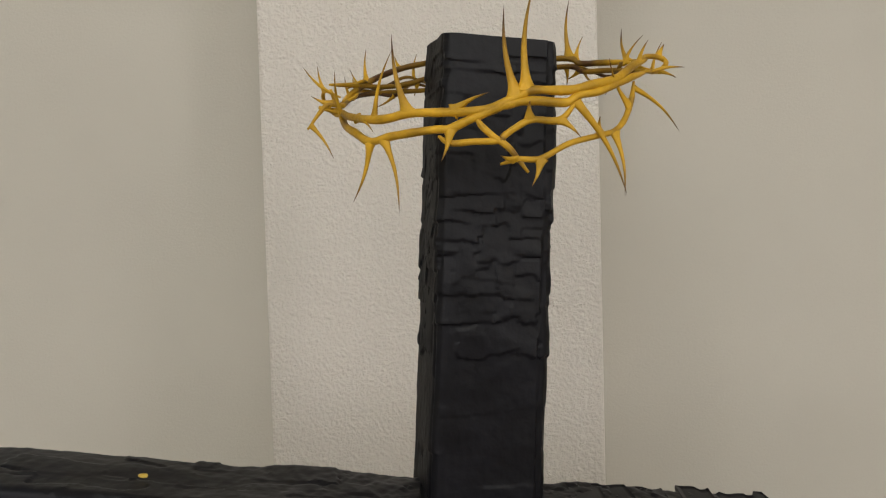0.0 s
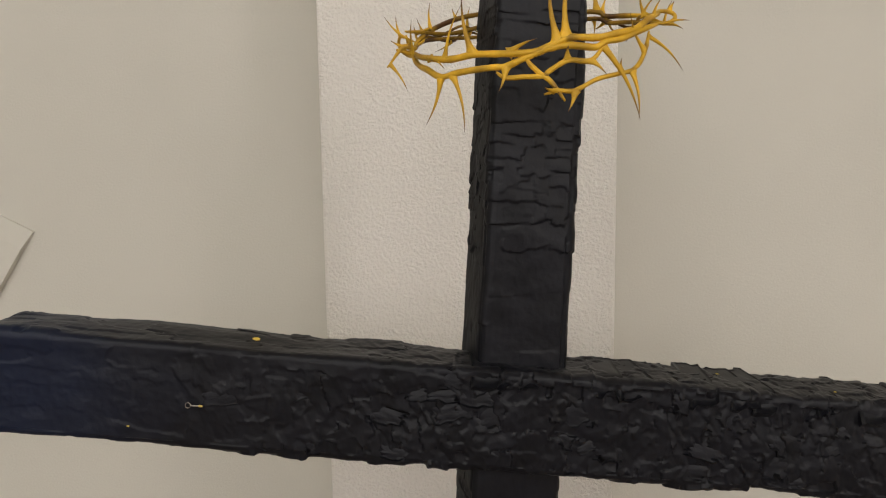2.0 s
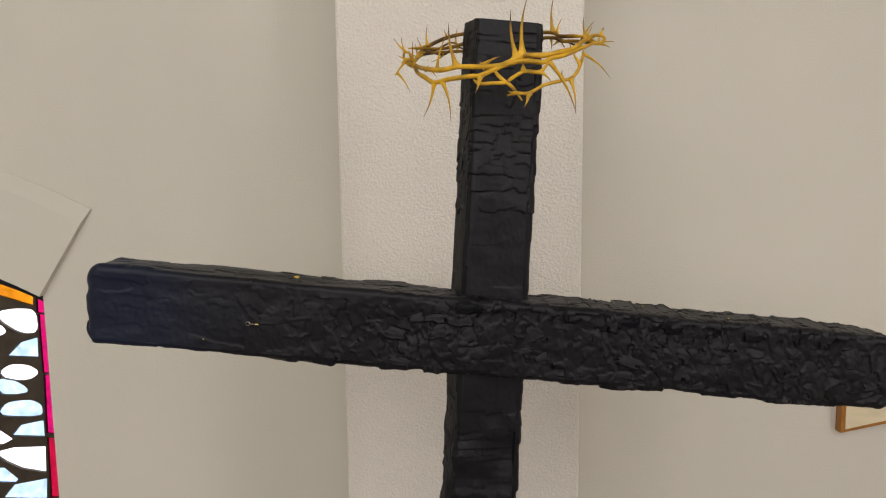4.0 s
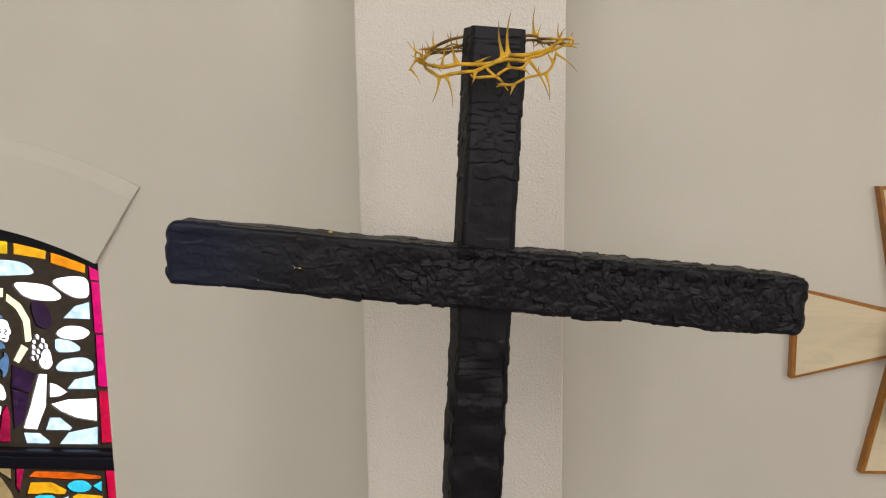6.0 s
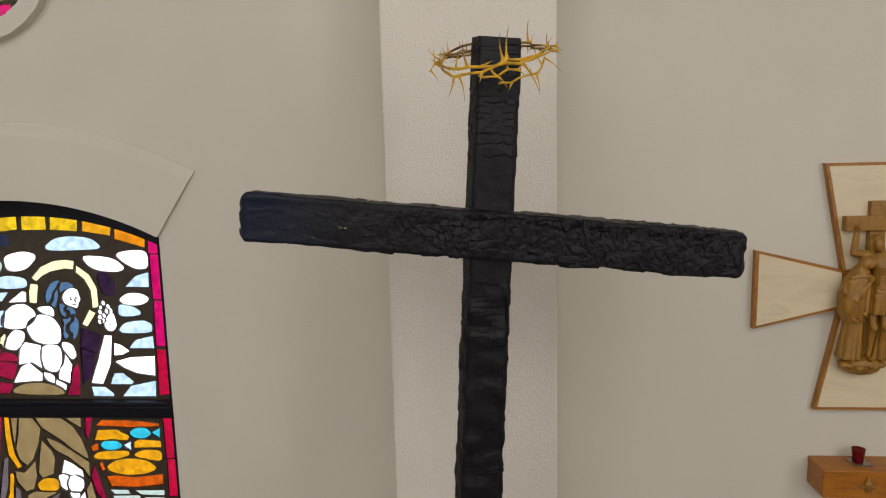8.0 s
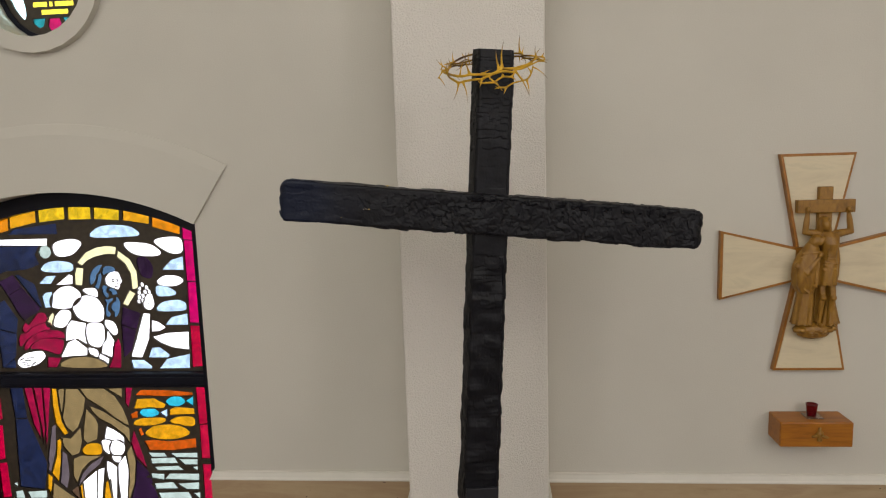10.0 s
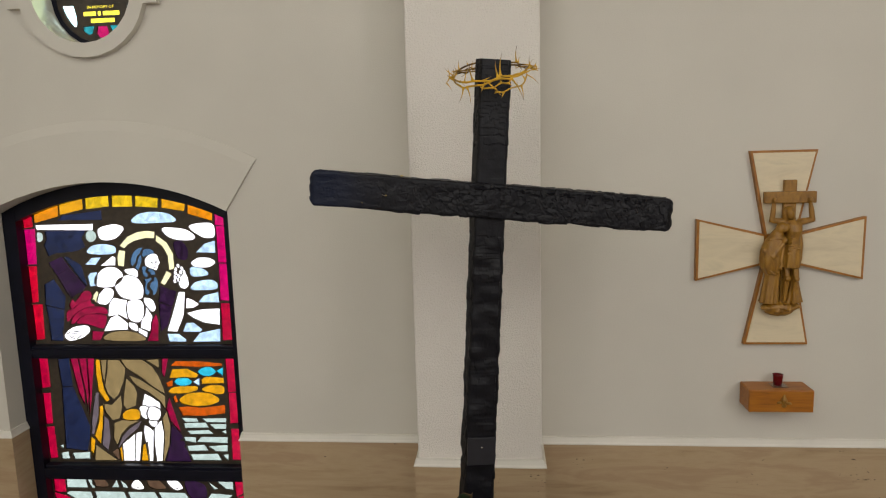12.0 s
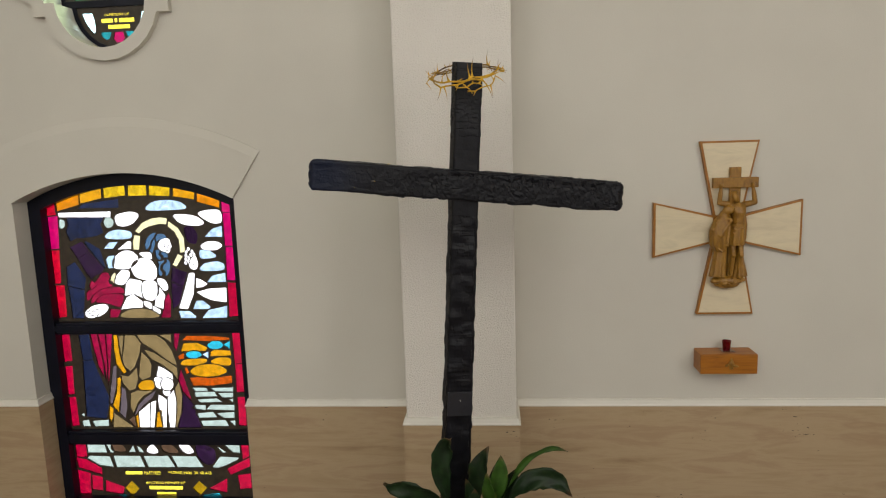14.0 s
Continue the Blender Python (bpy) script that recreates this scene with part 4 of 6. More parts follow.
for s in (1, -1):
    qglass("day", (s * 0.229, LC - 0.046), (s * 0.162, LC - 0.046), (s * 0.150, LC - 0.10), (s * 0.148, LC - 0.145), (s * 0.153, LC - 0.163), *[lobe_at(s * a, 0.234) for a in (136, 128, 116, 105)])
    qglass("teal", (s * 0.045, LC - 0.162), (s * 0.118, LC - 0.165), (s * 0.115, LC - 0.188), (s * 0.085, LC - 0.213), (s * 0.06, LC - 0.205))
qglass("magenta", (-0.028, LC - 0.165), (0.03, LC - 0.165), (0.04, LC - 0.205), (0.02, LC - 0.23), (-0.02, LC - 0.23), (-0.038, LC - 0.205))
qglass("pine", (-0.27, 3.469), (0.27, 3.469), (0.27, 3.505), (-0.27, 3.505))
# upper panes out of sight, invented large and bright to light the reveal
qglass("mint", (-0.25, 3.512), (0.25, 3.512), (0.25, 3.62), (-0.25, 3.60))
for s in (1, -1):
    qglass("day", (s * 0.36, 3.50), (s * 0.28, 3.50), (s * 0.28, 4.05), (s * 0.36, 4.05), (s * 0.52, 3.90), (s * 0.52, 3.64))
    qglass("mint", (s * 0.01, 3.64), (s * 0.25, 3.65), (s * 0.25, 4.08), (s * 0.12, 4.28), (s * 0.01, 4.32))
qlines = letters("IN MEMORY OF", QX - 0.078, QX + 0.08, 3.366, 0.016)
qlines += [[(QX + a, z), (QX + b, z), (QX + b, z + h), (QX + a, z + h)] for a, b, z, h in ((-0.105, -0.030, 3.326, 0.024), (-0.018, 0.0, 3.326, 0.024), (0.012, 0.112, 3.326, 0.024), (-0.064, 0.08, 3.287, 0.024))]
QSIGN = [(QX - 0.125, 3.278), (QX + 0.125, 3.278), (QX + 0.125, 3.392), (QX - 0.125, 3.392)]
matrix_plate("resin", quatrefoil(0.268, 0.335), [h for _, h in qp] + [QSIGN], QY, QY + 0.012, RESIN, qwin, "dark brown resin between the glass pieces")
matrix_plate("inscription", QSIGN, qlines, QY + 0.0005, QY + 0.0012, RESIN, qwin, "thin dark sheet with cut yellow lettering")
part("lettering_pane", slab([QSIGN], QY + 0.0016, QY + 0.004), GLASS["lemon"], qwin, "yellow glass behind the cut inscription")
for colour, pts in qp:
    part("pane", slab([pts], QY + 0.002, QY + 0.013), GLASS[colour], qwin)
part("rim", slab([quatrefoil(0.287, 0.352), quatrefoil(0.262, 0.329)], QY - 0.008, QY + 0.02), FRAMEPAINT, qwin)
part("glazing_bar", box(QX - 0.345, QX + 0.345, QY - 0.012, QY + 0.03, 3.420, 3.462, 0.003), FRAMEPAINT, qwin)

# ---- the station plaque, its box and candle ----
SX, SZ = 1.5405, 1.942


def flared(reach, end, inner, k, inset=0.0):
    """One flared arm of the plaque: k quarter turns from upright."""
    pts = [(-inner + inset, inner + inset * 0.2), (-end + inset * 1.05, reach - inset), (end - inset * 1.05, reach - inset), (inner - inset, inner + inset * 0.2)]
    for _ in range(k):
        pts = [(z, -x) for x, z in pts]
    return [(SX + x, SZ + z) for x, z in pts]


plaque = tagged(new("station_plaque"), "wooden cross-shaped wall plaque with pale panels and a carved scene", "wall plaque")
ARMS = [(0.521, 0.170), (0.430, 0.167), (0.521, 0.167), (0.430, 0.167)]
for k, (reach, end) in enumerate(ARMS):
    arm = part("arm", slab([flared(reach, end, 0.082, k)], 1.567, 1.5995), EDGE, plaque, "flared arm edged in honey-brown wood")
    part("panel", slab([flared(reach, end, 0.082, k, 0.0125)], 1.5645, 1.572), PALE, arm, "pale limed wood panel")
part("hub", box(SX - 0.08, SX + 0.08, 1.5672, 1.5993, SZ - 0.08, SZ + 0.08), EDGE, plaque)


def blob(bm, p, size, turn=0.0):
    bmesh.ops.create_icosphere(bm, subdivisions=2, radius=1.0, matrix=Matrix.Translation(p) @ Matrix.Rotation(radians(turn), 4, "Y") @ Matrix.Diagonal((*size, 1)))


def limb(bm, a, b, ra, rb, flat=0.8):
    a, b = Vector(a), Vector(b)
    n = max(3, int((b - a).length / (0.45 * min(ra, rb))))
    for i in range(n + 1):
        r = ra + (rb - ra) * i / n
        q = a.lerp(b, i / n)
        bmesh.ops.create_icosphere(bm, subdivisions=1, radius=1.0, matrix=Matrix.Translation(q) @ Matrix.Diagonal((r, r * flat, r, 1)))


def robe(bm, rings, folds, deep, phase=0.0):
    """A standing draped form: rings of (z, left, right, middle y, depth), with folds that deepen downwards."""
    n, loops = 40, []
    for k, (z, x0, x1, y, d) in enumerate(rings):
        t = k / (len(rings) - 1)
        loop = []
        for i in range(n):
            a = 2 * math.pi * i / n
            f = 1 + deep * t * math.cos(folds * a + phase + 0.8 * t)
            loop.append(bm.verts.new(((x0 + x1) / 2 + (x1 - x0) / 2 * f * math.cos(a), y + d * f * math.sin(a), z)))
        loops.append(loop)
    for a, b in zip(loops, loops[1:]):
        for i in range(n):
            bm.faces.new((a[i], a[(i + 1) % n], b[(i + 1) % n], b[i]))
    bm.faces.new(loops[0][::-1])
    bm.faces.new(loops[-1])


def carving():
    """A carved relief of two robed shapes before a small cross, as one plain mesh."""
    bm = bmesh.new()
    y = 1.530
    box(1.541, 1.603, 1.540, 1.570, 1.66, 2.309, bm=bm)
    box(1.442, 1.699, 1.528, 1.562, 2.189, 2.249, bm=bm)
    # the taller shape, its arms raised to the bar
    blob(bm, (1.562, y - 0.020, 2.134), (0.021, 0.024, 0.032), -14)
    blob(bm, (1.545, y - 0.004, 2.128), (0.016, 0.020, 0.042), -8)
    blob(bm, (1.581, y - 0.004, 2.122), (0.013, 0.020, 0.042), -10)
    blob(bm, (1.560, y - 0.006, 2.160), (0.024, 0.024, 0.014), -10)
    limb(bm, (1.567, y, 2.108), (1.577, y, 2.085), 0.014, 0.024)
    for side, ends in ((0, (1.552, 1.478, 1.484)), (1, (1.615, 1.681, 1.664))):
        limb(bm, (ends[0], y, 2.088), (ends[1], y - 0.004, 2.102), 0.022, 0.016)
        limb(bm, (ends[1], y - 0.004, 2.102), ((ends[1] + ends[2]) / 2, y - 0.006, 2.150), 0.017, 0.016)
        limb(bm, ((ends[1] + ends[2]) / 2, y - 0.006, 2.150), (ends[2], y - 0.008, 2.196), 0.016, 0.010)
        blob(bm, (ends[2], y - 0.014, 2.205), (0.011, 0.012, 0.016))
    robe(bm, [(2.100, 1.556, 1.618, y - 0.004, 0.020), (2.078, 1.545, 1.629, y - 0.006, 0.033), (2.045, 1.551, 1.627, y - 0.010, 0.038), (2.010, 1.556, 1.620, y - 0.008, 0.032), (1.960, 1.556, 1.616, y - 0.008, 0.031)], 2, 0.05)
    for k in range(4):
        limb(bm, (1.570, y - 0.036, 2.018 - 0.013 * k), (1.603, y - 0.035, 2.020 - 0.013 * k), 0.0045, 0.004)
    robe(bm, [(1.975, 1.550, 1.620, y - 0.010, 0.034), (1.945, 1.540, 1.622, y - 0.013, 0.041), (1.900, 1.536, 1.622, y - 0.014, 0.043), (1.853, 1.533, 1.622, y - 0.014, 0.043)], 9, 0.10, 0.6)
    for x0, z0, x1, z1 in ((1.555, 1.964, 1.606, 1.956), (1.552, 1.952, 1.602, 1.930), (1.550, 1.930, 1.600, 1.898), (1.566, 1.946, 1.604, 1.908)):
        limb(bm, (x0, y - 0.046, z0), (x1, y - 0.048, z1), 0.007, 0.006)
    for x, lift in ((1.560, 0.0), (1.601, 0.010)):
        limb(bm, (x, y - 0.012 - lift, 1.865), (x + 0.002, y - 0.024 - lift, 1.795), 0.019, 0.016)
        blob(bm, (x + 0.002, y - 0.030 - lift, 1.795), (0.014, 0.012, 0.016))
        limb(bm, (x + 0.002, y - 0.020 - lift, 1.790), (x - 0.004, y - 0.010, 1.672), 0.016, 0.010)
        blob(bm, (x - 0.006, y - 0.026, 1.662), (0.012, 0.020, 0.009), 12)
    robe(bm, [(2.045, 1.606, 1.634, y + 0.008, 0.016), (1.970, 1.606, 1.644, y + 0.006, 0.022), (1.890, 1.600, 1.640, y + 0.006, 0.024), (1.825, 1.590, 1.622, y + 0.006, 0.022), (1.760, 1.585, 1.630, y + 0.004, 0.028), (1.700, 1.580, 1.642, y + 0.002, 0.034), (1.664, 1.574, 1.650, y + 0.002, 0.038)], 7, 0.14, 1.2)
    # the shorter shape, hooded, leaning to it: a bulging mantle over a straight gown
    blob(bm, (1.537, y - 0.030, 2.062), (0.017, 0.019, 0.026), 28)
    blob(bm, (1.519, y - 0.016, 2.060), (0.026, 0.028, 0.036), 34)
    blob(bm, (1.504, y - 0.010, 2.030), (0.028, 0.028, 0.034), 38)
    robe(bm, [(2.048, 1.490, 1.530, y - 0.006, 0.020), (2.020, 1.464, 1.542, y - 0.008, 0.034), (1.990, 1.444, 1.544, y - 0.008, 0.040), (1.940, 1.427, 1.540, y - 0.008, 0.045), (1.895, 1.426, 1.536, y - 0.008, 0.046), (1.855, 1.432, 1.530, y - 0.006, 0.044), (1.818, 1.452, 1.522, y - 0.004, 0.036)], 6, 0.12, 0.4)
    robe(bm, [(1.860, 1.456, 1.532, y - 0.004, 0.030), (1.800, 1.452, 1.528, y - 0.004, 0.034), (1.740, 1.443, 1.526, y - 0.004, 0.038), (1.690, 1.437, 1.524, y - 0.004, 0.043), (1.664, 1.432, 1.522, y - 0.004, 0.046)], 9, 0.13, 0.9)
    limb(bm, (1.442, y - 0.026, 1.945), (1.478, y - 0.048, 1.915), 0.018, 0.015)
    limb(bm, (1.478, y - 0.048, 1.915), (1.524, y - 0.050, 1.985), 0.015, 0.010)
    blob(bm, (1.530, y - 0.052, 2.000), (0.011, 0.011, 0.016), 20)
    for x0, z0, x1, z1, r in ((1.462, 2.004, 1.532, 2.012, 0.009), (1.452, 1.988, 1.530, 1.996, 0.007), (1.440, 1.905, 1.520, 1.850, 0.008), (1.446, 1.880, 1.506, 1.828, 0.007), (1.452, 1.850, 1.490, 1.818, 0.006), (1.530, 1.960, 1.520, 1.860, 0.008)):
        limb(bm, (x0, y - 0.034, z0), (x1, y - 0.046, z1), r, r * 0.8)
    # the ground under them, a rounded clod
    blob(bm, (1.537, y + 0.002, 1.638), (0.098, 0.040, 0.030))
    blob(bm, (1.537, y + 0.004, 1.622), (0.080, 0.036, 0.036))
    for k in range(9):
        x = 1.456 + 0.0205 * k
        drop = 0.022 * (1 - abs(k - 4) / 4.5)
        blob(bm, (x, y - 0.014 - 0.005 * (k % 2), 1.640 - drop + 0.004 * (k % 3)), (0.020, 0.022, 0.014), 25 * (k % 3) - 25)
    ob = part("carving", bm, CARVED, plaque, "carved honey-brown wooden relief", smooth=True)
    mod = ob.modifiers.new("merge", "REMESH")
    mod.mode, mod.voxel_size, mod.use_smooth_shade = "VOXEL", 0.0024, True
    mod2 = ob.modifiers.new("soften", "SMOOTH")
    mod2.factor, mod2.iterations = 0.5, 1


carving()

BX0, BX1, BY0, BZ0, BZ1 = 1.374, 1.706, 1.452, 1.080, 1.203
shelf = tagged(new("offering_box"), "small honey-brown wooden box fixed to the wall", "wall box")
part("body", box(BX0, BX1, BY0 + 0.006, WALL_Y - 0.001, BZ0, BZ1 - 0.001, 0.006), OAK, shelf)
part("front_panel", box(BX0 + 0.001, BX1 - 0.001, BY0, BY0 + 0.0065, BZ0 + 0.001, BZ1 - 0.002, 0.003), OAK, shelf)
bm = bmesh.new()
for p, size, turn in (((1.551, BY0 - 0.004, 1.146), (0.011, 0.010, 0.036), 0), ((1.551, BY0 - 0.006, 1.148), (0.017, 0.010, 0.017), 45), ((1.532, BY0 - 0.003, 1.137), (0.018, 0.007, 0.008), -14), ((1.572, BY0 - 0.003, 1.133), (0.022, 0.007, 0.008), 10), ((1.552, BY0 - 0.003, 1.118), (0.014, 0.008, 0.010), 0)):
    blob(bm, p, size, turn)
part("ornament", bm, CARVED, shelf, "small carved wooden ornament", smooth=True)
tagged(part("plate", box(1.512, 1.590, 1.494, 1.566, BZ1, BZ1 + 0.003, 0.001), CLEAR), "thin clear plate lying on the wooden box", "plate")
votive = tagged(new("votive_candle"), "ruby-red glass votive candle standing on a wooden box", "candle")
CAN = (1.547, 1.530, BZ1 + 0.0032)
part("glass_cup", lathe([(0.0, 0.0), (0.019, 0.0), (0.0205, 0.004), (0.0265, 0.057), (0.0275, 0.059), (0.0252, 0.059), (0.0192, 0.006), (0.0, 0.006)], 28, CAN), RUBY, votive, "ruby-red tapered glass", smooth=True)
part("wax", lathe([(0.0, 0.007), (0.0185, 0.007), (0.0205, 0.026), (0.0, 0.026)], 20, CAN), WAX, votive)

# ---- the large cross ----
cross = tagged(new("wooden_cross"), "tall black wooden cross with a rough flaking charred surface", "cross")
LEAN = math.degrees(math.atan(0.0568))
POST = pose(0.0515 - 0.0568 * 2.85, 0.738, 0.0, 0, LEAN, 14)
ARM = pose(0.030, 0.737, 2.2898, 0, 5.92, 4.2)


def coarse(us, ps, fu, fp, seed, k=5):
    """Slow noise over a grid of places, worked out at every k-th one and filled in between."""
    cu, cp = np.append(us[::k], us[-1]), np.append(ps[::k], ps[-1])
    few = np.array([[noise.noise((u * fu, p * fp, seed)) for p in cp] for u in cu])
    few = np.array([np.interp(ps, cp, row) for row in few])
    return np.array([np.interp(us, cu, few[:, j]) for j in range(len(ps))]).T


def split_off(out, us, ps, dice, u, p, hu, hp, turn, z0, su, sp, torn_u=0.12, torn_p=0.12):
    """One flat chip of charred wood laid over the surface: centre, half sizes, turn in degrees, height and tilt, with torn edges."""
    c, s = math.cos(radians(turn)), math.sin(radians(turn))
    reach_u, reach_p = 1.3 * (hu * abs(c) + hp * abs(s)), 1.3 * (hp * abs(c) + hu * abs(s))
    i0, i1 = np.searchsorted(us, (u - reach_u, u + reach_u))
    j0, j1 = np.searchsorted(ps, (p - reach_p, p + reach_p))
    if i1 - i0 < 2 or j1 - j0 < 2:
        return
    du, dp = (us[i0:i1] - u)[:, None], (ps[j0:j1] - p)[None, :]
    a, b = (du * c + dp * s) / hu, (dp * c - du * s) / hp
    at = np.linspace(-1.3, 1.3, 12)
    steps = [np.cumsum(dice.uniform(-0.7, 0.7, 12)) + dice.uniform(-0.25, 0.25, 12) for _ in range(4)]
    lo_u, hi_u = np.interp(b, at, steps[0]) * torn_u, np.interp(b, at, steps[1]) * torn_u
    lo_p, hi_p = np.interp(a, at, steps[2]) * torn_p, np.interp(a, at, steps[3]) * torn_p
    inside = (a > -1 + lo_u) & (a < 1 + hi_u) & (b > -1 + lo_p) & (b < 1 + hi_p)
    bent = 0.25 * abs(z0) * np.sin(2.3 * a + 1.7 * b + dice.uniform(0, 6))
    out[i0:i1, j0:j1] = np.where(inside, z0 + su * a + sp * b + bent, out[i0:i1, j0:j1])


def hang_shakes(out, us, ps, faces, dice):
    """The upright: sheets hung over one another from the foot to the top, some broad and smooth, some in thin broken rows."""
    for p0, p1, lift in faces:
        u = 0.70
        while u < 2.86:
            calm = 2.34 < u < 2.53
            thin = not calm and (noise.noise((u * 7.0, p0 * 9, 2.5)) > 0.1 or 2.55 < u < 2.70 or u > 2.785)
            tall = dice.uniform(0.008, 0.020) if thin else dice.uniform(0.05, 0.09) if calm else dice.uniform(0.030, 0.085)
            cuts = sorted(dice.uniform(p0 + 0.02, p1 - 0.02, int(dice.integers(0, 3)) if thin else int(dice.integers(0, 2))))
            for a, b in zip([p0 - 0.013, *cuts], [*cuts, p1 + 0.013]):
                up = dice.uniform(0.4, 1.0) * lift * (0.75 if thin else 0.4 if calm else 1.0)
                drop = dice.uniform(-0.012, 0.012) if len(cuts) else 0.0
                split_off(out, us, ps, dice, u + 0.6 * tall + drop, (a + b) / 2, 0.78 * tall, (b - a) / 2 + 0.001, dice.uniform(-2.5, 2.5), up / 2, -up / 2, dice.uniform(-0.0012, 0.0012), 0.16 if thin else 0.08, 0.05)
            u += tall
        for _ in range(50):
            split_off(out, us, ps, dice, dice.choice([dice.uniform(0.8, 2.3), dice.uniform(2.54, 2.8)]), dice.uniform(p0, p1), dice.uniform(0.006, 0.026), dice.uniform(0.008, 0.03), dice.uniform(-8, 8), lift * 0.5, -lift * 0.3, dice.uniform(-0.001, 0.001), 0.2, 0.2)


def hew(out, us, ps, faces, dice):
    """The crossbeam: small chips hewn on its front, thin sheets broken off underneath, shakes over its top that end in a torn drip edge."""
    (t0, t1), (f0, f1), (b0, b1) = faces
    for _ in range(46):
        u = dice.uniform(0.0, 0.55)
        split_off(out, us, ps, dice, u, dice.uniform(f0, f1), dice.uniform(0.018, 0.045), dice.uniform(0.007, 0.018), dice.uniform(-14, 14), dice.uniform(-0.0004, 0.0004), dice.uniform(-0.0006, 0.0006), dice.uniform(-0.0006, 0.0006), 0.25, 0.3)
    for _ in range(1000):
        u = 0.30 + 1.22 * dice.random() ** 0.9
        rough = min(1.0, 0.35 + (u - 0.30) / 0.45)
        slant = 72 + 30 * noise.noise((u * 6, 1.5, 3.0)) if dice.random() < 0.75 else 0
        big = dice.random() < 0.25
        hu, hp = (dice.uniform(0.018, 0.036), dice.uniform(0.010, 0.017)) if big else (dice.uniform(0.010, 0.026), dice.uniform(0.005, 0.011))
        split_off(out, us, ps, dice, u, dice.uniform(f0 - 0.004, f1 + 0.012), hu, hp, slant + dice.uniform(-22, 22), rough * dice.uniform(-0.0012, 0.0015), rough * dice.uniform(-0.0015, 0.0015), rough * dice.uniform(-0.0012, 0.0022), 0.24, 0.24)
    u = 0.02
    while u < 1.50:
        size = dice.uniform(0.025, 0.085)
        up = dice.uniform(-0.002, 0.0042)
        split_off(out, us, ps, dice, u + size / 2, (b0 + b1) / 2, size / 2, (b1 - b0) / 2 + dice.uniform(0.0, 0.012), dice.uniform(-5, 5), up, dice.uniform(-0.0018, 0.0018), 0.0, 0.1, 0.1)
        u += size * 0.9
    # broad low facets on the top of the bare end, broken tiles on the other
    for _ in range(70):
        u = dice.uniform(0.0, 0.72)
        split_off(out, us, ps, dice, u, dice.uniform(t0, t1 + 0.006), dice.uniform(0.03, 0.08), dice.uniform(0.008, 0.028), dice.uniform(-7, 7), dice.uniform(-0.001, 0.0018), dice.uniform(-0.0012, 0.0012), dice.uniform(-0.001, 0.001), 0.15, 0.2)
    u = 1.470
    while u > 0.70:
        size = dice.uniform(0.016, 0.052)
        hang = dice.uniform(0.004, 0.017)
        split_off(out, us, ps, dice, u - size / 2, (t0 + t1 + hang) / 2, size * 0.62, (t1 - t0 + hang) / 2, dice.uniform(-9, 9), dice.uniform(0.0012, 0.0042), dice.uniform(-0.0002, 0.0022), dice.uniform(-0.0004, 0.0010), 0.22, 0.05)
        u -= size
    for _ in range(150):
        split_off(out, us, ps, dice, dice.uniform(0.78, 1.5), dice.uniform(t0, t1 - 0.01), dice.uniform(0.008, 0.024), dice.uniform(0.008, 0.022), dice.uniform(-14, 14), dice.uniform(0.001, 0.004), dice.uniform(-0.001, 0.0015), dice.uniform(-0.001, 0.001), 0.22, 0.22)


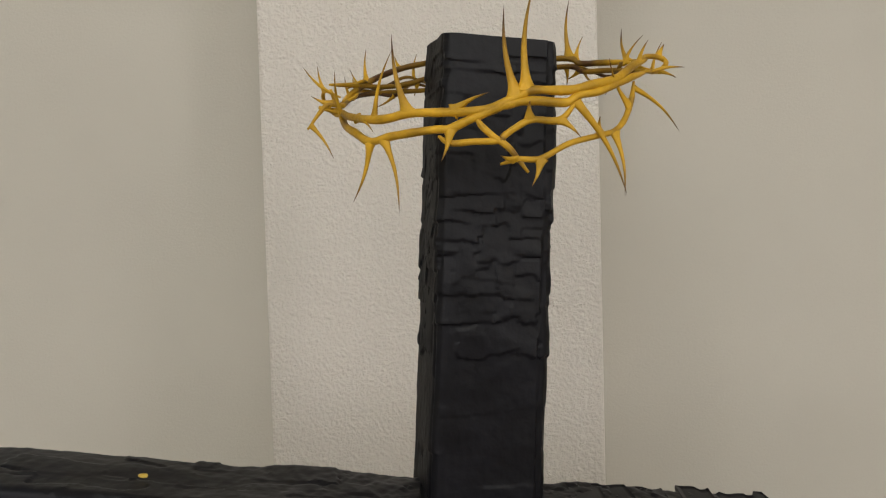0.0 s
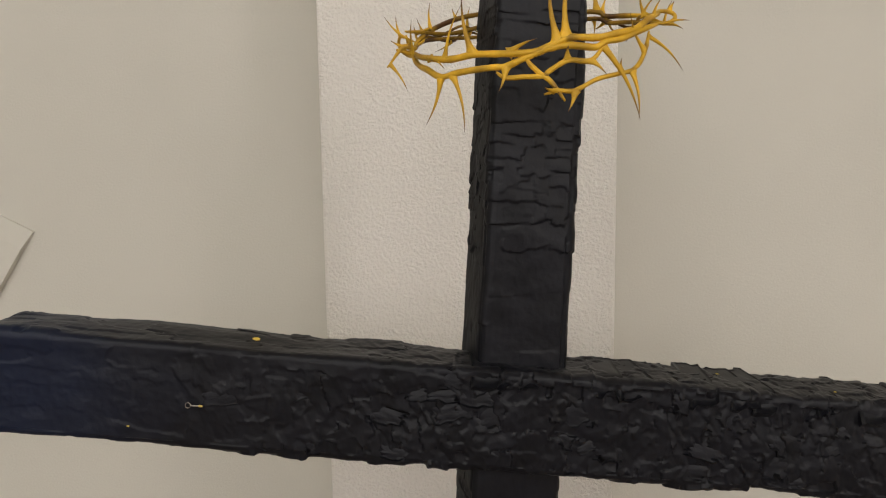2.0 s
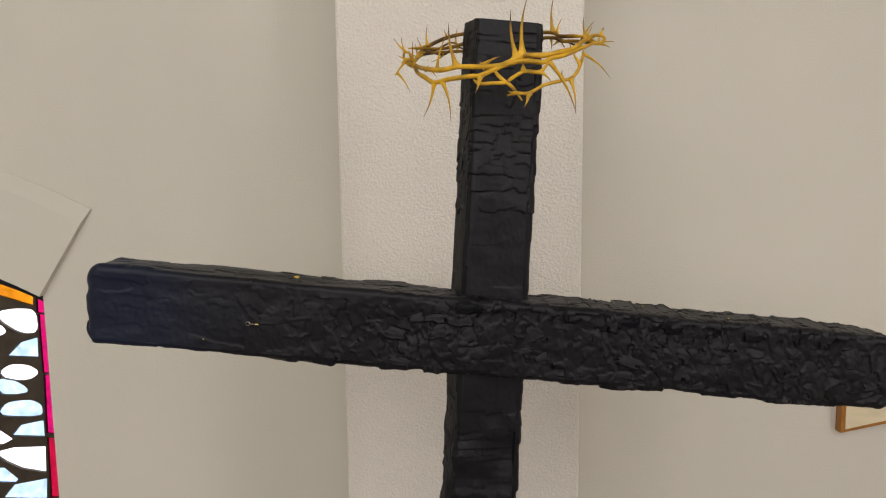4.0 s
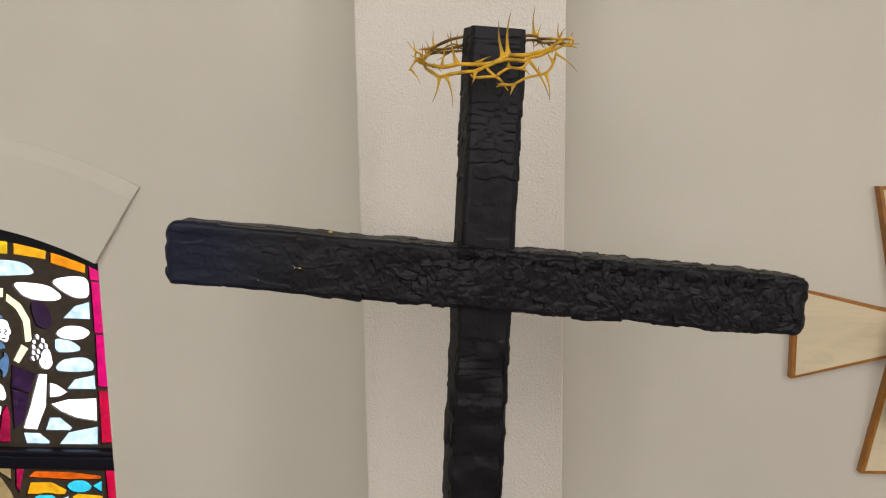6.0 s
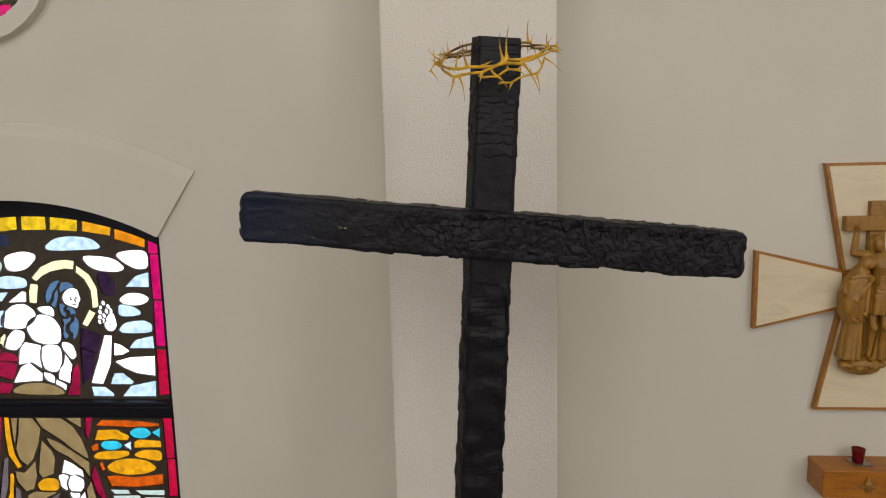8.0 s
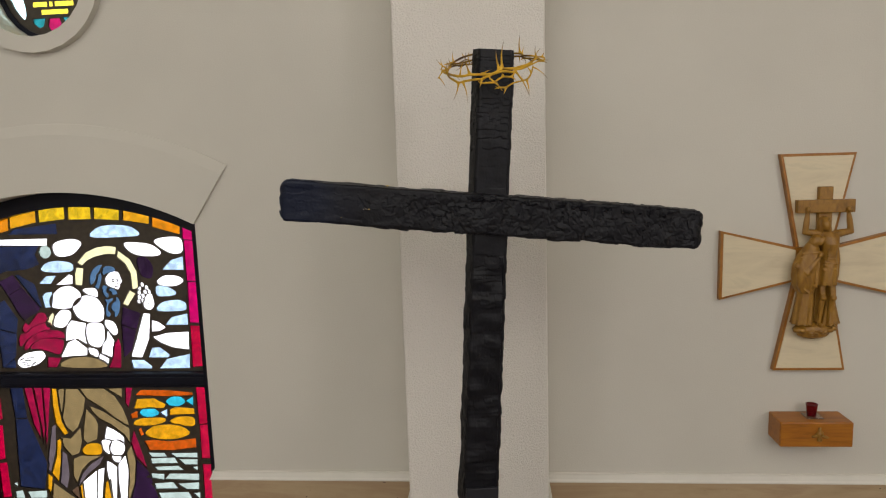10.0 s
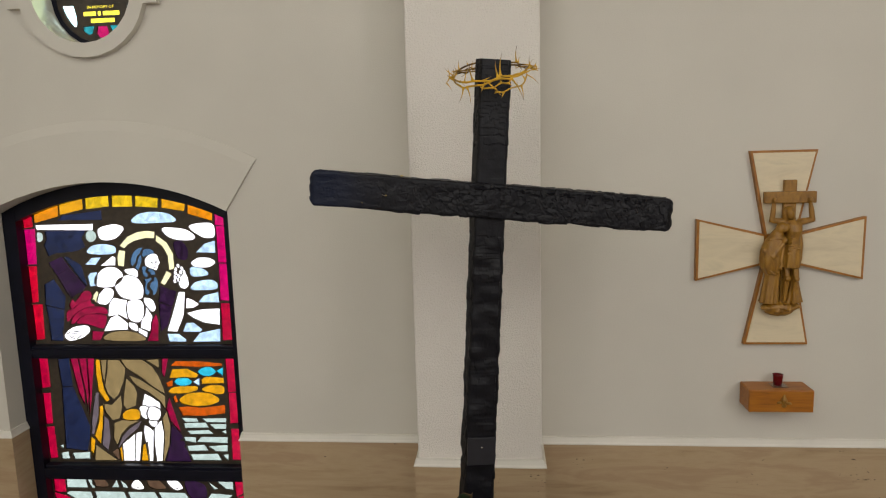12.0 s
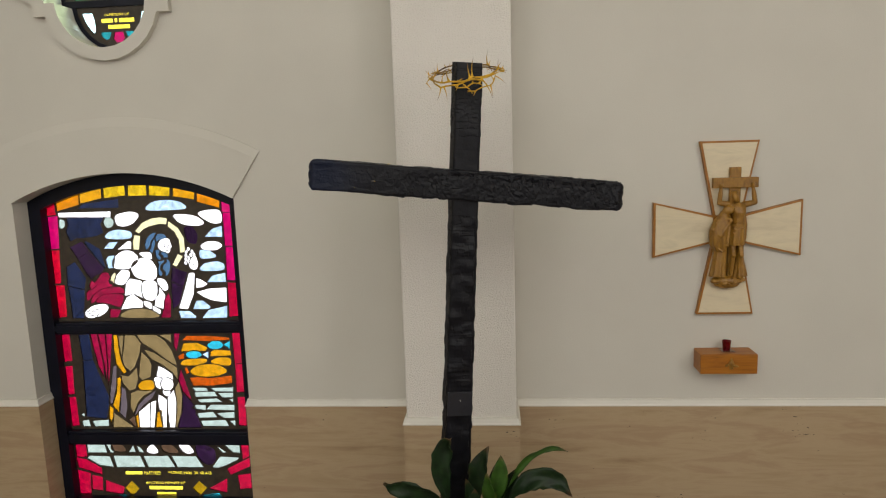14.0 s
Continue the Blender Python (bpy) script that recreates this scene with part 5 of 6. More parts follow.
def rough_beam(name, zs, wide, deep, cover, seed, parent, mats, step=0.002, round_ends=0.0, taper=0.0, wander=0.003, corner=0.005, crinkle=0.0, lumps=0.0):
    """A squared timber along z from 0, its surface built up of chips, with worn edges and broken, rounded ends."""
    length = zs[-1]
    section = []
    for cx, cy, a0 in ((wide / 2 - corner, -deep / 2 + corner, -90), (wide / 2 - corner, deep / 2 - corner, 0), (-wide / 2 + corner, deep / 2 - corner, 90), (-wide / 2 + corner, -deep / 2 + corner, 180)):
        section += [(cx + corner * math.cos(radians(a0 + 30 * i)), cy + corner * math.sin(radians(a0 + 30 * i)), a0 + 30 * i) for i in range(4)]
    ring, normal, edges = [], [], []
    for i in range(len(section)):
        x0, y0, a0 = section[i]
        x1, y1, a1 = section[(i + 1) % len(section)]
        a1 = a0 if abs((a1 - a0) % 360) < 1 else a0 + ((a1 - a0) % 360)
        n = max(1, int(math.hypot(x1 - x0, y1 - y0) / step))
        if i % 4 == 3:
            edges.append((len(ring), len(ring) + n))
        for k in range(n):
            t = k / n
            ring.append((x0 + (x1 - x0) * t, y0 + (y1 - y0) * t))
            ang = radians(a0 + (a1 - a0) * t)
            normal.append((math.cos(ang), math.sin(ang)))
    ring, normal = np.array(ring), np.array(normal)
    seg = np.linalg.norm(np.roll(ring, -1, 0) - ring, axis=1)
    around = np.concatenate([[0], np.cumsum(seg)[:-1]])
    spans = [(around[i], around[min(j, len(around) - 1)]) for i, j in edges]      # the faces +x, +y, -x, -y
    out = np.zeros((len(zs), len(around)))
    cover(out, zs, around, spans, np.random.default_rng(seed))
    out = np.pad(out, 1, mode="edge")
    out = 0.12 * out[:-2] + 0.76 * out[1:-1] + 0.12 * out[2:]
    out = 0.12 * out[:, :-2] + 0.76 * out[:, 1:-1] + 0.12 * out[:, 2:]
    out += wander * coarse(zs, around, 6, 12, seed) + 0.0011 * coarse(zs, around, 26, 30, seed + 3, 3) + 0.0004 * coarse(zs, around, 90, 120, seed + 6, 2)
    if lumps:
        out += lumps * np.clip((2.18 - zs) / 0.1, 0, 1)[:, None] * coarse(zs, around, 17, 12, seed + 15)
    if crinkle:
        worn_off = np.clip((zs - 0.25) / 0.35, 0.25, 1)[:, None]
        out += crinkle * worn_off * (coarse(zs, around, 62, 44, seed + 9, 2) + 0.6 * coarse(zs, around, 130, 100, seed + 12, 1))
    if round_ends:
        edge = np.clip(1 - np.minimum(zs, length - zs) / round_ends, 0, 1)
        inset = (round_ends * (1 - np.sqrt(1 - 0.98 * edge ** 2)))[:, None]
    else:
        inset = 0.0
    swell = (1 + taper * (1 - zs / length))[:, None]
    x = (ring[None, :, 0] + normal[None, :, 0] * out) * swell * (1 - 2 * inset / wide)
    y = (ring[None, :, 1] + normal[None, :, 1] * out) * swell * (1 - 2 * inset / deep)
    z = np.repeat(zs[:, None], len(around), 1)
    if round_ends:
        z = z + (0.004 * coarse(zs, around, 0.1, 45, seed + 8, 3) + 0.008 * coarse(zs, around, 0.1, 16, seed + 10, 3)) * (np.clip(1 - np.minimum(zs, length - zs) / 0.04, 0, 1))[:, None]
    rows, n = len(zs), len(around)
    verts = np.stack([x, y, z], -1).reshape(-1, 3)
    i, j = np.meshgrid(np.arange(rows - 1), np.arange(n), indexing="ij")
    quads = np.stack([i * n + j, i * n + (j + 1) % n, (i + 1) * n + (j + 1) % n, (i + 1) * n + j], -1).reshape(-1, 4)
    faces = quads.tolist() + [list(range(n))[::-1], [(rows - 1) * n + k for k in range(n)]]
    ob = raw(name, verts.tolist(), faces, mats[0], parent, smooth=True)
    if len(mats) > 1:
        ob.data.materials.append(mats[1])
        flank = np.zeros(n, int)
        for i0, i1 in (edges[0], edges[2]):
            flank[i0 - 2:i1 + 2] = 1
        ob.data.polygons.foreach_set("material_index", [*np.tile(flank, rows - 1).tolist(), 0, 0])
    ob.data.set_sharp_from_angle(angle=radians(32))
    return ob


PW, PD, AW, AD = 0.1215, 0.118, 0.138, 0.111
HEIGHTS = np.concatenate([np.arange(0, 2.05, 0.0032), np.arange(2.05, 2.8745, 0.0017), [2.875]])
upright = rough_beam("upright", HEIGHTS, PW + 0.005, PD + 0.004, lambda out, us, ps, spans, dice: hang_shakes(out, us, ps, [(*spans[0], 0.0036), (*spans[2], 0.0036), (*spans[3], 0.0030)], dice), 3, cross, (BLACK, FLANK), step=0.0018, taper=0.045, wander=0.0036, corner=0.013, lumps=0.009)
for v in upright.data.vertices:                          # the top is sawn a little aslant, lower in front
    v.co.z += max(0.0, (v.co.z - 2.75) / 0.125) * (0.125 * v.co.y + 0.0006)
upright.matrix_local = POST @ pose(-0.00275, 0, 0)
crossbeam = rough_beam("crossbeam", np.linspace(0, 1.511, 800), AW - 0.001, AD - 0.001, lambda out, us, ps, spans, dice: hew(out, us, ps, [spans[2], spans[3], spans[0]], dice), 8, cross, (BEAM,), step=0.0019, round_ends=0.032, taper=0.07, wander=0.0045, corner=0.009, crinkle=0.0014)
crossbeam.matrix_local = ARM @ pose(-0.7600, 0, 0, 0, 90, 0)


def sheet_mesh(front, nx, nz):
    """A closed thin sheet from its front points, row by row; its back lies 5 mm behind."""
    n = len(front)
    verts = front + [(x, max(y + 0.0012, 0.0045), z) for x, y, z in front]
    faces = []
    for k in range(nz):
        for i in range(nx):
            a = k * (nx + 1) + i
            faces.append((a, a + nx + 1, a + nx + 2, a + 1))
            faces.append((n + a, n + a + 1, n + a + nx + 2, n + a + nx + 1))
    rim = [i for i in range(nx + 1)] + [k * (nx + 1) + nx for k in range(1, nz + 1)] + [nz * (nx + 1) + i for i in range(nx - 1, -1, -1)] + [k * (nx + 1) for k in range(nz - 1, 0, -1)]
    for a, b in zip(rim, rim[1:] + rim[:1]):
        faces.append((b, a, n + a, n + b))
    me = bpy.data.meshes.new("flake")
    me.from_pydata(verts, [], faces)
    me.materials.append(FLAKE)
    me.polygons.foreach_set("use_smooth", [len(rim) == 0 or k < 2 * nx * nz for k in range(len(faces))])
    me.update()
    return me


def torn(r, n, reach):
    """A torn lower edge: a few steps with small teeth on them."""
    cuts = sorted(r.sample(range(1, n), 2))
    levels = [r.uniform(-reach, reach) for _ in range(3)]
    return [levels[sum(i > c for c in cuts)] + r.uniform(-0.25, 0.25) * reach for i in range(n + 1)]


def flake_mesh(seed, crumple, lift, ragged=0.04, torn_by=0.10):
    """A thin split flake one metre wide and high (x across, z down): its lower end stands out, torn and creased aslant."""
    r = random.Random(seed)
    nx, nz = 10, 10
    low = torn(r, nx, torn_by)
    left = [r.uniform(-ragged, ragged) for _ in range(nz + 1)]
    right = [r.uniform(-ragged, ragged) for _ in range(nz + 1)]
    slant, front = r.uniform(-0.9, 0.9), []
    for k in range(nz + 1):
        v = k / nz
        for i in range(nx + 1):
            u = i / nx
            x = -0.5 + u + left[k] * (1 - u) + right[k] * u
            z = -v + low[i] * v ** 2
            crease = noise.noise((u * 2.2 + slant * v, v * 4.0 - slant * u * 1.6, seed * 3.1)) + 0.7 * noise.noise((u * 3.6, v * 8 - slant * u * 3, seed * 1.7))
            y = -lift * v ** 1.5 - crumple * crease * (0.4 + 0.6 * v) + 0.0045 * (2 * u - 1) ** 6 + 0.003 * (1 - v) ** 4
            front.append((x, min(y, 0.004), z))
    return sheet_mesh(front, nx, nz)


def saddle_mesh(seed):
    """A flake lying over the crossbeam's top (1 wide): from its back edge forwards, then torn off down the front edge."""
    r = random.Random(seed)
    nx, nz = 7, 12
    low, back = torn(r, nx, 0.007), torn(r, nx, 0.006)
    slant, front = r.uniform(-0.6, 0.6), []
    for k in range(nz + 1):
        v = k / nz
        for i in range(nx + 1):
            u = i / nx
            s = -0.056 + back[i] * (1 - v) + v * 0.124 + low[i] * v ** 3
            edge = 0.036 + 0.006 * noise.noise((u * 3, seed * 1.3, 0))
            over = max(0.0, s - edge)
            bend = min(over / 0.018, 1.0) * radians(62)
            crease = noise.noise((u * 2 + slant * v, v * 4, seed * 2.3)) + 0.5 * noise.noise((u * 6, v * 8, seed))
            up = 0.0022 + 0.0012 * crease + 0.0022 * (u - 0.5) + 0.001 * (1 - v)
            along = min(s, edge) + 0.018 * math.sin(bend) / radians(62) + max(0.0, over - 0.018) * math.cos(bend)
            drop = 0.018 * (1 - math.cos(bend)) / radians(62) + max(0.0, over - 0.018) * math.sin(bend)
            front.append((-0.5 + u, -(up * math.cos(bend)) + drop, -(along + up * math.sin(bend))))
    n = len(front)
    me = sheet_mesh(front, nx, nz)
    for k in range(n):
        x, y, z = front[k]
        me.vertices[n + k].co = (x, y + 0.005, z + (0.004 if k // (nx + 1) > nz - 4 else 0.0))
    return me


SIDE = [flake_mesh(s, 0.0007, (0.0018, 0.0026, 0.0040)[s % 3], 0.010, 0.05) for s in range(21)]
SMALL = [flake_mesh(40 + s, 0.0011, (0.0012, 0.0022)[s % 2], 0.10, 0.16) for s in range(26)]
CALM = [flake_mesh(120 + s, 0.0006, 0.0012) for s in range(12)]
SADDLE = [saddle_mesh(80 + s) for s in range(14)]
rng = random.Random(21)


def lay(parent, mesh, m, w, h, mat=None):
    ob = new("flake", mesh)
    ob.parent = parent
    ob.matrix_local = m @ Matrix.Diagonal((w, 1.0, h, 1))
    if mat:
        ob.material_slots[0].link = "OBJECT"
        ob.material_slots[0].material = mat


# the upright: loose sheets on its sides, overlapping downwards
for face in (1, 3):
    top = 2.846
    while top > 0.72:
        h = rng.uniform(0.05, 0.12)
        shrink = 1.045 - 0.045 * top / 2.868
        wide, half = (PD - 0.022) * shrink, (PW / 2 + (0.0030 if face == 1 else 0.0012)) * shrink
        cuts = [-0.5, 0.5] if rng.random() < 0.7 else [-0.5, rng.uniform(-0.3, 0.3), 0.5]
        for a, b in zip(cuts, cuts[1:]):
            m = pose(0, 0, min(2.853, top + rng.uniform(-0.012, 0.008)), 0, 0, (0, 90, 180, -90)[face]) @ pose((a + b) / 2 * wide, -half - rng.uniform(0.0, 0.0010), 0, 0, rng.uniform(-2.0, 2.0), 0)
            lay(upright, rng.choice(SIDE), m, (b - a) * wide + 0.001, h * 1.2 + rng.uniform(0.006, 0.02), MATTE)
        top -= h

# the crossbeam: small creased flakes in rows down its front, saddles over its top
TURN_BACK = pose(-0.7375, 0, 0, 0, 90, 0).inverted() @ pose(-0.7375, 0, 0)


def swell(x):
    return 1 + 0.07 * (1 - (x + 0.76) / 1.498)


def worn(x):
    """How far the crossbeam's rounded ends fall back."""
    return 0.022 * max(0.0, 1 - min(x + 0.76, 0.738 - x) / 0.06) ** 2


for z in (-0.034, -0.008, 0.018, 0.040, 0.062):
    x = -0.740
    while x < 0.70:
        w = min(rng.uniform(0.018, 0.056), 0.716 - x)
        c = x + w / 2
        x += w
        if c < -0.40 or c > (0.68 if z > -0.03 else 0.58) or rng.random() < 0.76:
            continue
        m = pose(c, -AD / 2 * swell(c) + worn(c) + rng.uniform(-0.0008, 0.0016), (z + rng.uniform(-0.012, 0.006)) * swell(c) * (1 - 8 * worn(c)), 0, rng.uniform(-24, 24) * (1 if z > -0.03 else 0.4), rng.uniform(-5, 5))
        lay(crossbeam, rng.choice(CALM if c < -0.38 + 0.1 * rng.random() else SMALL), TURN_BACK @ pose(0.7375, 0, 0) @ m, w + 0.004, rng.uniform(0.016, 0.034) if z > -0.03 else rng.uniform(0.016, 0.026))
x = -0.742
while x < 0.70:
    w = min(rng.uniform(0.018, 0.040), 0.718 - x)
    c = x + w / 2
    x += w
    if c < -0.05 or c > 0.69 or rng.random() < 0.45:
        continue
    m = pose(c, 0.0, AW / 2 * swell(c) - 0.001 - worn(c), -90, 0, 0) @ pose(0, rng.uniform(-0.0015, 0.0015), 0, rng.uniform(-2, 2), rng.uniform(-9, 9), 0)
    lay(crossbeam, rng.choice(SADDLE), TURN_BACK @ pose(0.7375, 0, 0) @ m, w + 0.010, swell(c) * rng.uniform(0.93, 1.03), SOOT)

# a dull smooth patch with a tack low on the upright, an eye screw and flecks of paint on the beam
patch = part("patch", box(-0.0625, 0.0625, -PD / 2 - 0.0135, -PD / 2, 1.140, 1.265, 0.0025), PATCH, upright, "smooth dull black patch")
part("tack", lathe([(0.0, 0.0), (0.004, 0.0), (0.003, 0.002), (0.0, 0.003)], 10), STEEL, patch, "bright tack head").matrix_local = pose(0.0, -PD / 2 - 0.0135, 1.222, 90, 0, 0)
FRONT = -AD / 2
screw = part("eye_screw", bmesh.new(), STEEL, crossbeam, "small bright eye screw")
bm = bmesh.new()
vs, fs, _ = tube([(0.0085 * math.cos(a), 0, 0.0085 * math.sin(a)) for a in [2 * math.pi * i / 20 for i in range(21)]], [0.0016] * 21, 6)
v2, f2, _ = tube([(0.0085, 0, 0), (0.018, 0.002, 0), (0.034, 0.006, 0)], [0.0017, 0.0018, 0.0022], 6)
for vv, ff in ((vs, fs), (v2, f2)):
    made = [bm.verts.new(v) for v in vv]
    for f in ff:
        bm.faces.new([made[i] for i in f])
bm.to_mesh(screw.data)
bm.free()
screw.matrix_local = TURN_BACK @ pose(0.7375 - 0.432, FRONT - 0.010, -0.008, 0, 2, 0) @ Matrix.Scale(0.42, 4)
part("thread", lathe([(0.0, 0.0), (0.004, 0.0), (0.0035, 0.012), (0.0, 0.013)], 8), BRASS, screw, "brass base").matrix_local = pose(0.032, 0.006, 0, 0, 90, 0)
for x, y, z, s in ((-0.360, -0.012, AW / 2 + 0.0065, 0.0045), (-0.512, FRONT - 0.006, -0.045, 0.0016), (0.30, 0.01, AW / 2 + 0.007, 0.0018), (0.45, -0.03, AW / 2 + 0.006, 0.0016)):
    bm = bmesh.new()
    bmesh.ops.create_icosphere(bm, subdivisions=1, radius=1.0, matrix=Matrix.Diagonal((s * 1.4, s * 0.8, s * 0.6, 1)))
    for v in bm.verts:
        v.co *= 1 + 0.35 * noise.noise(v.co * 300)
    part("paint_fleck", bm, CHIP, crossbeam, "fleck of yellow paint").matrix_local = TURN_BACK @ pose(0.7375 + x, y, z)

# ---- the crown of thorns ----
crown = tagged(new("crown_of_thorns"), "yellow painted crown of thorns hung round the cross", "crown of thorns")
KX, KY, KA, KB, KT = 0.0445, 0.715, 0.1595, 0.118, -9.0


def on_crown(a, z, k):
    """A place on the crown: degrees round from the front, height, and how far out (1: on its ring)."""
    x, y, t = KA * k * math.sin(radians(a)), -KB * k * math.cos(radians(a)), radians(KT)
    return (KX + x * math.cos(t) - y * math.sin(t), KY + x * math.sin(t) + y * math.cos(t), z)


TWIGS = []


def crown_branch(r, knots):
    """A winding twig round the crown, swelling at its knots, its ends drawn out thin."""
    turned, last = [], None
    for a, z, k in knots:
        if last is not None:
            a += 360 * round((last - a) / 360)
        last = a
        turned.append((a, z, k))
    line = [on_crown(*q) for q in spline(turned, 6)]
    n = len(line)
    radii = [0.00086 * r * (1 + 0.16 * noise.noise((i * 0.35, r, 0))) * min(1.0, 0.42 + 0.10 * min(i, n - 1 - i)) for i in range(n)]
    # uneven browning; the 0.65 puts the back half's shade into its colour
    brown_and_shade = [max(0.0, 1.1 * noise.noise((i * 0.17, r * 3, 4)) - 0.05) + (0.65 if abs(((knots[min(i // 6, len(knots) - 1)][0]) + 180) % 360 - 180) > 100 else 0.0) for i in range(n)]
    TWIGS.append((line, radii))
    vs, fs, sh = tube(line, radii, 10, brown_and_shade)
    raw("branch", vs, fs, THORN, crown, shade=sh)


def thorn(base, tip, r, brown=0.0):
    """A long thorn, webbed out along the twig where it leaves it, slightly bowed, with a dark needle tip."""
    a, b = Vector(on_crown(*base)), Vector(on_crown(*tip))
    near = None
    for line, radii in TWIGS:
        for k in range(1, len(line) - 1):
            d = (Vector(line[k]) - a).length
            if near is None or d < near[0]:
                near = (d, Vector(line[k]), (Vector(line[k + 1]) - Vector(line[k - 1])).normalized(), radii[k], 0.25 if min(k, len(line) - 1 - k) < 5 else 1.0)
    own = 0.00078 * r
    a, along, twig = (near[1], near[2], near[3]) if near[0] < 0.016 else (a, Vector((1, 0, 0)), own)
    web = near[4] if near[0] < 0.016 else 0.3
    way, size = (b - a).normalized(), (b - a).length
    u = along - way * along.dot(way)
    u = u.normalized() if u.length > 0.2 else way.orthogonal().normalized()
    v = way.cross(u)
    bow = way.cross(Vector((0.3, 1, 0.2))).normalized() * size * 0.06
    n, sides, verts, faces, shade = 16, 9, [], [], []
    for i in range(n + 1):
        t = (i / n) ** 1.5
        p, s = a.lerp(b, t) + bow * math.sin(math.pi * t), t * size
        thin = own * (1 - t) ** 0.9 + 0.00012
        ru = thin + 2.1 * web * own * math.exp(-s / 0.0062)
        rv = min(thin + 0.5 * own * math.exp(-s / 0.006), max(twig * 0.92, thin * 0.8)) if s < 0.008 else thin + 0.5 * own * math.exp(-s / 0.006)
        for k in range(sides):
            q = 2 * math.pi * k / sides
            verts.append(p + u * (ru * math.cos(q)) + v * (rv * math.sin(q)))
            shade.append(min(1.0, max(0.0, t - 0.55) * 2.4 + brown * min(1.0, s / 0.02)))
    for i in range(n):
        for k in range(sides):
            j = (k + 1) % sides
            faces.append((i * sides + k, i * sides + j, (i + 1) * sides + j, (i + 1) * sides + k))
    faces += [tuple(range(sides))[::-1], tuple(n * sides + k for k in range(sides))]
    raw("thorn", verts, faces, THORN, crown, shade=shade)


crown_branch(4.8, [(-73, 2.794, 1.16), (-75, 2.788, 1.0), (-39, 2.769, 1.0), (-23, 2.77, 1.0), (-11, 2.768, 1.0), (1, 2.767, 1.0), (7, 2.77, 1.0), (15, 2.779, 1.0), (19, 2.783, 1.0), (31, 2.783, 1.0), (41, 2.789, 1.0), (52, 2.796, 1.0), (63, 2.811, 1.0), (78, 2.822, 1.0)])
crown_branch(4.6, [(-74, 2.813, 1.08), (-75, 2.782, 1.0), (-53, 2.761, 1.0), (-42, 2.749, 1.0), (-30, 2.751, 1.0), (-14, 2.753, 1.0), (-8, 2.753, 1.0), (-1, 2.76, 1.0), (7, 2.768, 1.0), (12, 2.772, 1.0), (19, 2.774, 1.0), (30, 2.772, 1.0), (35, 2.779, 1.0), (43, 2.783, 1.0), (58, 2.797, 1.0), (78, 2.811, 1.0)])
crown_branch(3.6, [(-12, 2.747, 1.0), (-8, 2.74, 1.0), (0, 2.74, 1.0), (8, 2.74, 1.0), (10, 2.745, 1.0), (18, 2.757, 1.0), (28, 2.757, 1.0), (35, 2.777, 1.0)])
crown_branch(3.2, [(8, 2.719, 1.0), (14, 2.723, 1.0), (21, 2.723, 1.0), (31, 2.736, 1.0), (42, 2.743, 1.0), (50, 2.748, 1.0), (56, 2.759, 1.0), (61, 2.779, 1.0), (63, 2.796, 1.0)])
crown_branch(3.6, [(0, 2.767, 1.0), (2, 2.755, 1.0), (6, 2.744, 1.0), (11, 2.733, 1.0), (17, 2.711, 1.0)])
crown_branch(4.2, [(95, 2.829, 1.0), (131, 2.845, 1.0), (144, 2.85, 1.0), (153, 2.86, 1.0), (-157, 2.869, 1.0), (-144, 2.864, 1.0), (-132, 2.856, 1.0), (-116, 2.84, 1.0), (-100, 2.821, 1.0), (-79, 2.799, 1.0)])
crown_branch(3.6, [(86, 2.813, 1.08), (109, 2.825, 1.0), (128, 2.835, 1.0), (142, 2.84, 1.0), (153, 2.85, 1.0), (-156, 2.855, 1.0), (-145, 2.846, 1.0), (-136, 2.839, 1.0), (-124, 2.833, 1.0), (-98, 2.827, 1.0), (-74, 2.818, 1.08)])
crown_branch(3.2, [(139, 2.828, 1.0), (151, 2.85, 1.0), (-156, 2.837, 1.0), (-145, 2.832, 1.0), (-126, 2.827, 1.0), (-104, 2.817, 1.0), (-78, 2.797, 1.0), (-74, 2.796, 1.11), (-73, 2.771, 1.24)])
crown_branch(3.0, [(65, 2.814, 1.0), (78, 2.825, 1.0), (86, 2.826, 1.08), (86, 2.82, 1.11), (86, 2.813, 1.06), (70, 2.808, 1.0)])
crown_branch(2.5, [(-80, 2.800, 1.02), (-95, 2.812, 0.97), (-112, 2.826, 1.05), (-126, 2.822, 0.96), (-140, 2.840, 1.04), (-150, 2.832, 1.0)])
crown_branch(2.3, [(-96, 2.822, 1.04), (-106, 2.834, 0.98), (-121, 2.830, 1.05), (-134, 2.846, 0.98), (-148, 2.840, 1.04)])
crown_branch(2.6, [(80, 2.815, 0.98), (98, 2.818, 1.05), (115, 2.837, 0.97), (130, 2.829, 1.04), (143, 2.846, 0.98)])
crown_branch(2.4, [(-68, 2.802, 1.02), (-76, 2.812, 1.12), (-84, 2.800, 1.13), (-80, 2.788, 1.05), (-70, 2.784, 1.0)])
thorn((-23, 2.774, 1.0), (-26, 2.842, 1.07), 4.6, 0.35)
thorn((13, 2.78, 1.0), (10, 2.855, 1.07), 4.8, 0.35)
thorn((17, 2.785, 1.0), (19, 2.874, 1.07), 5)
thorn((-39, 2.775, 1.0), (-26, 2.828, 1.07), 2.8)
thorn((-75, 2.782, 1.01), (-62, 2.827, 1.07), 3)
thorn((-7, 2.771, 1.0), (5, 2.781, 1.07), 3.4)
thorn((-8, 2.753, 1.0), (-10, 2.723, 1.07), 3.6)
thorn((-42, 2.747, 1.0), (-48, 2.691, 1.07), 3.8)
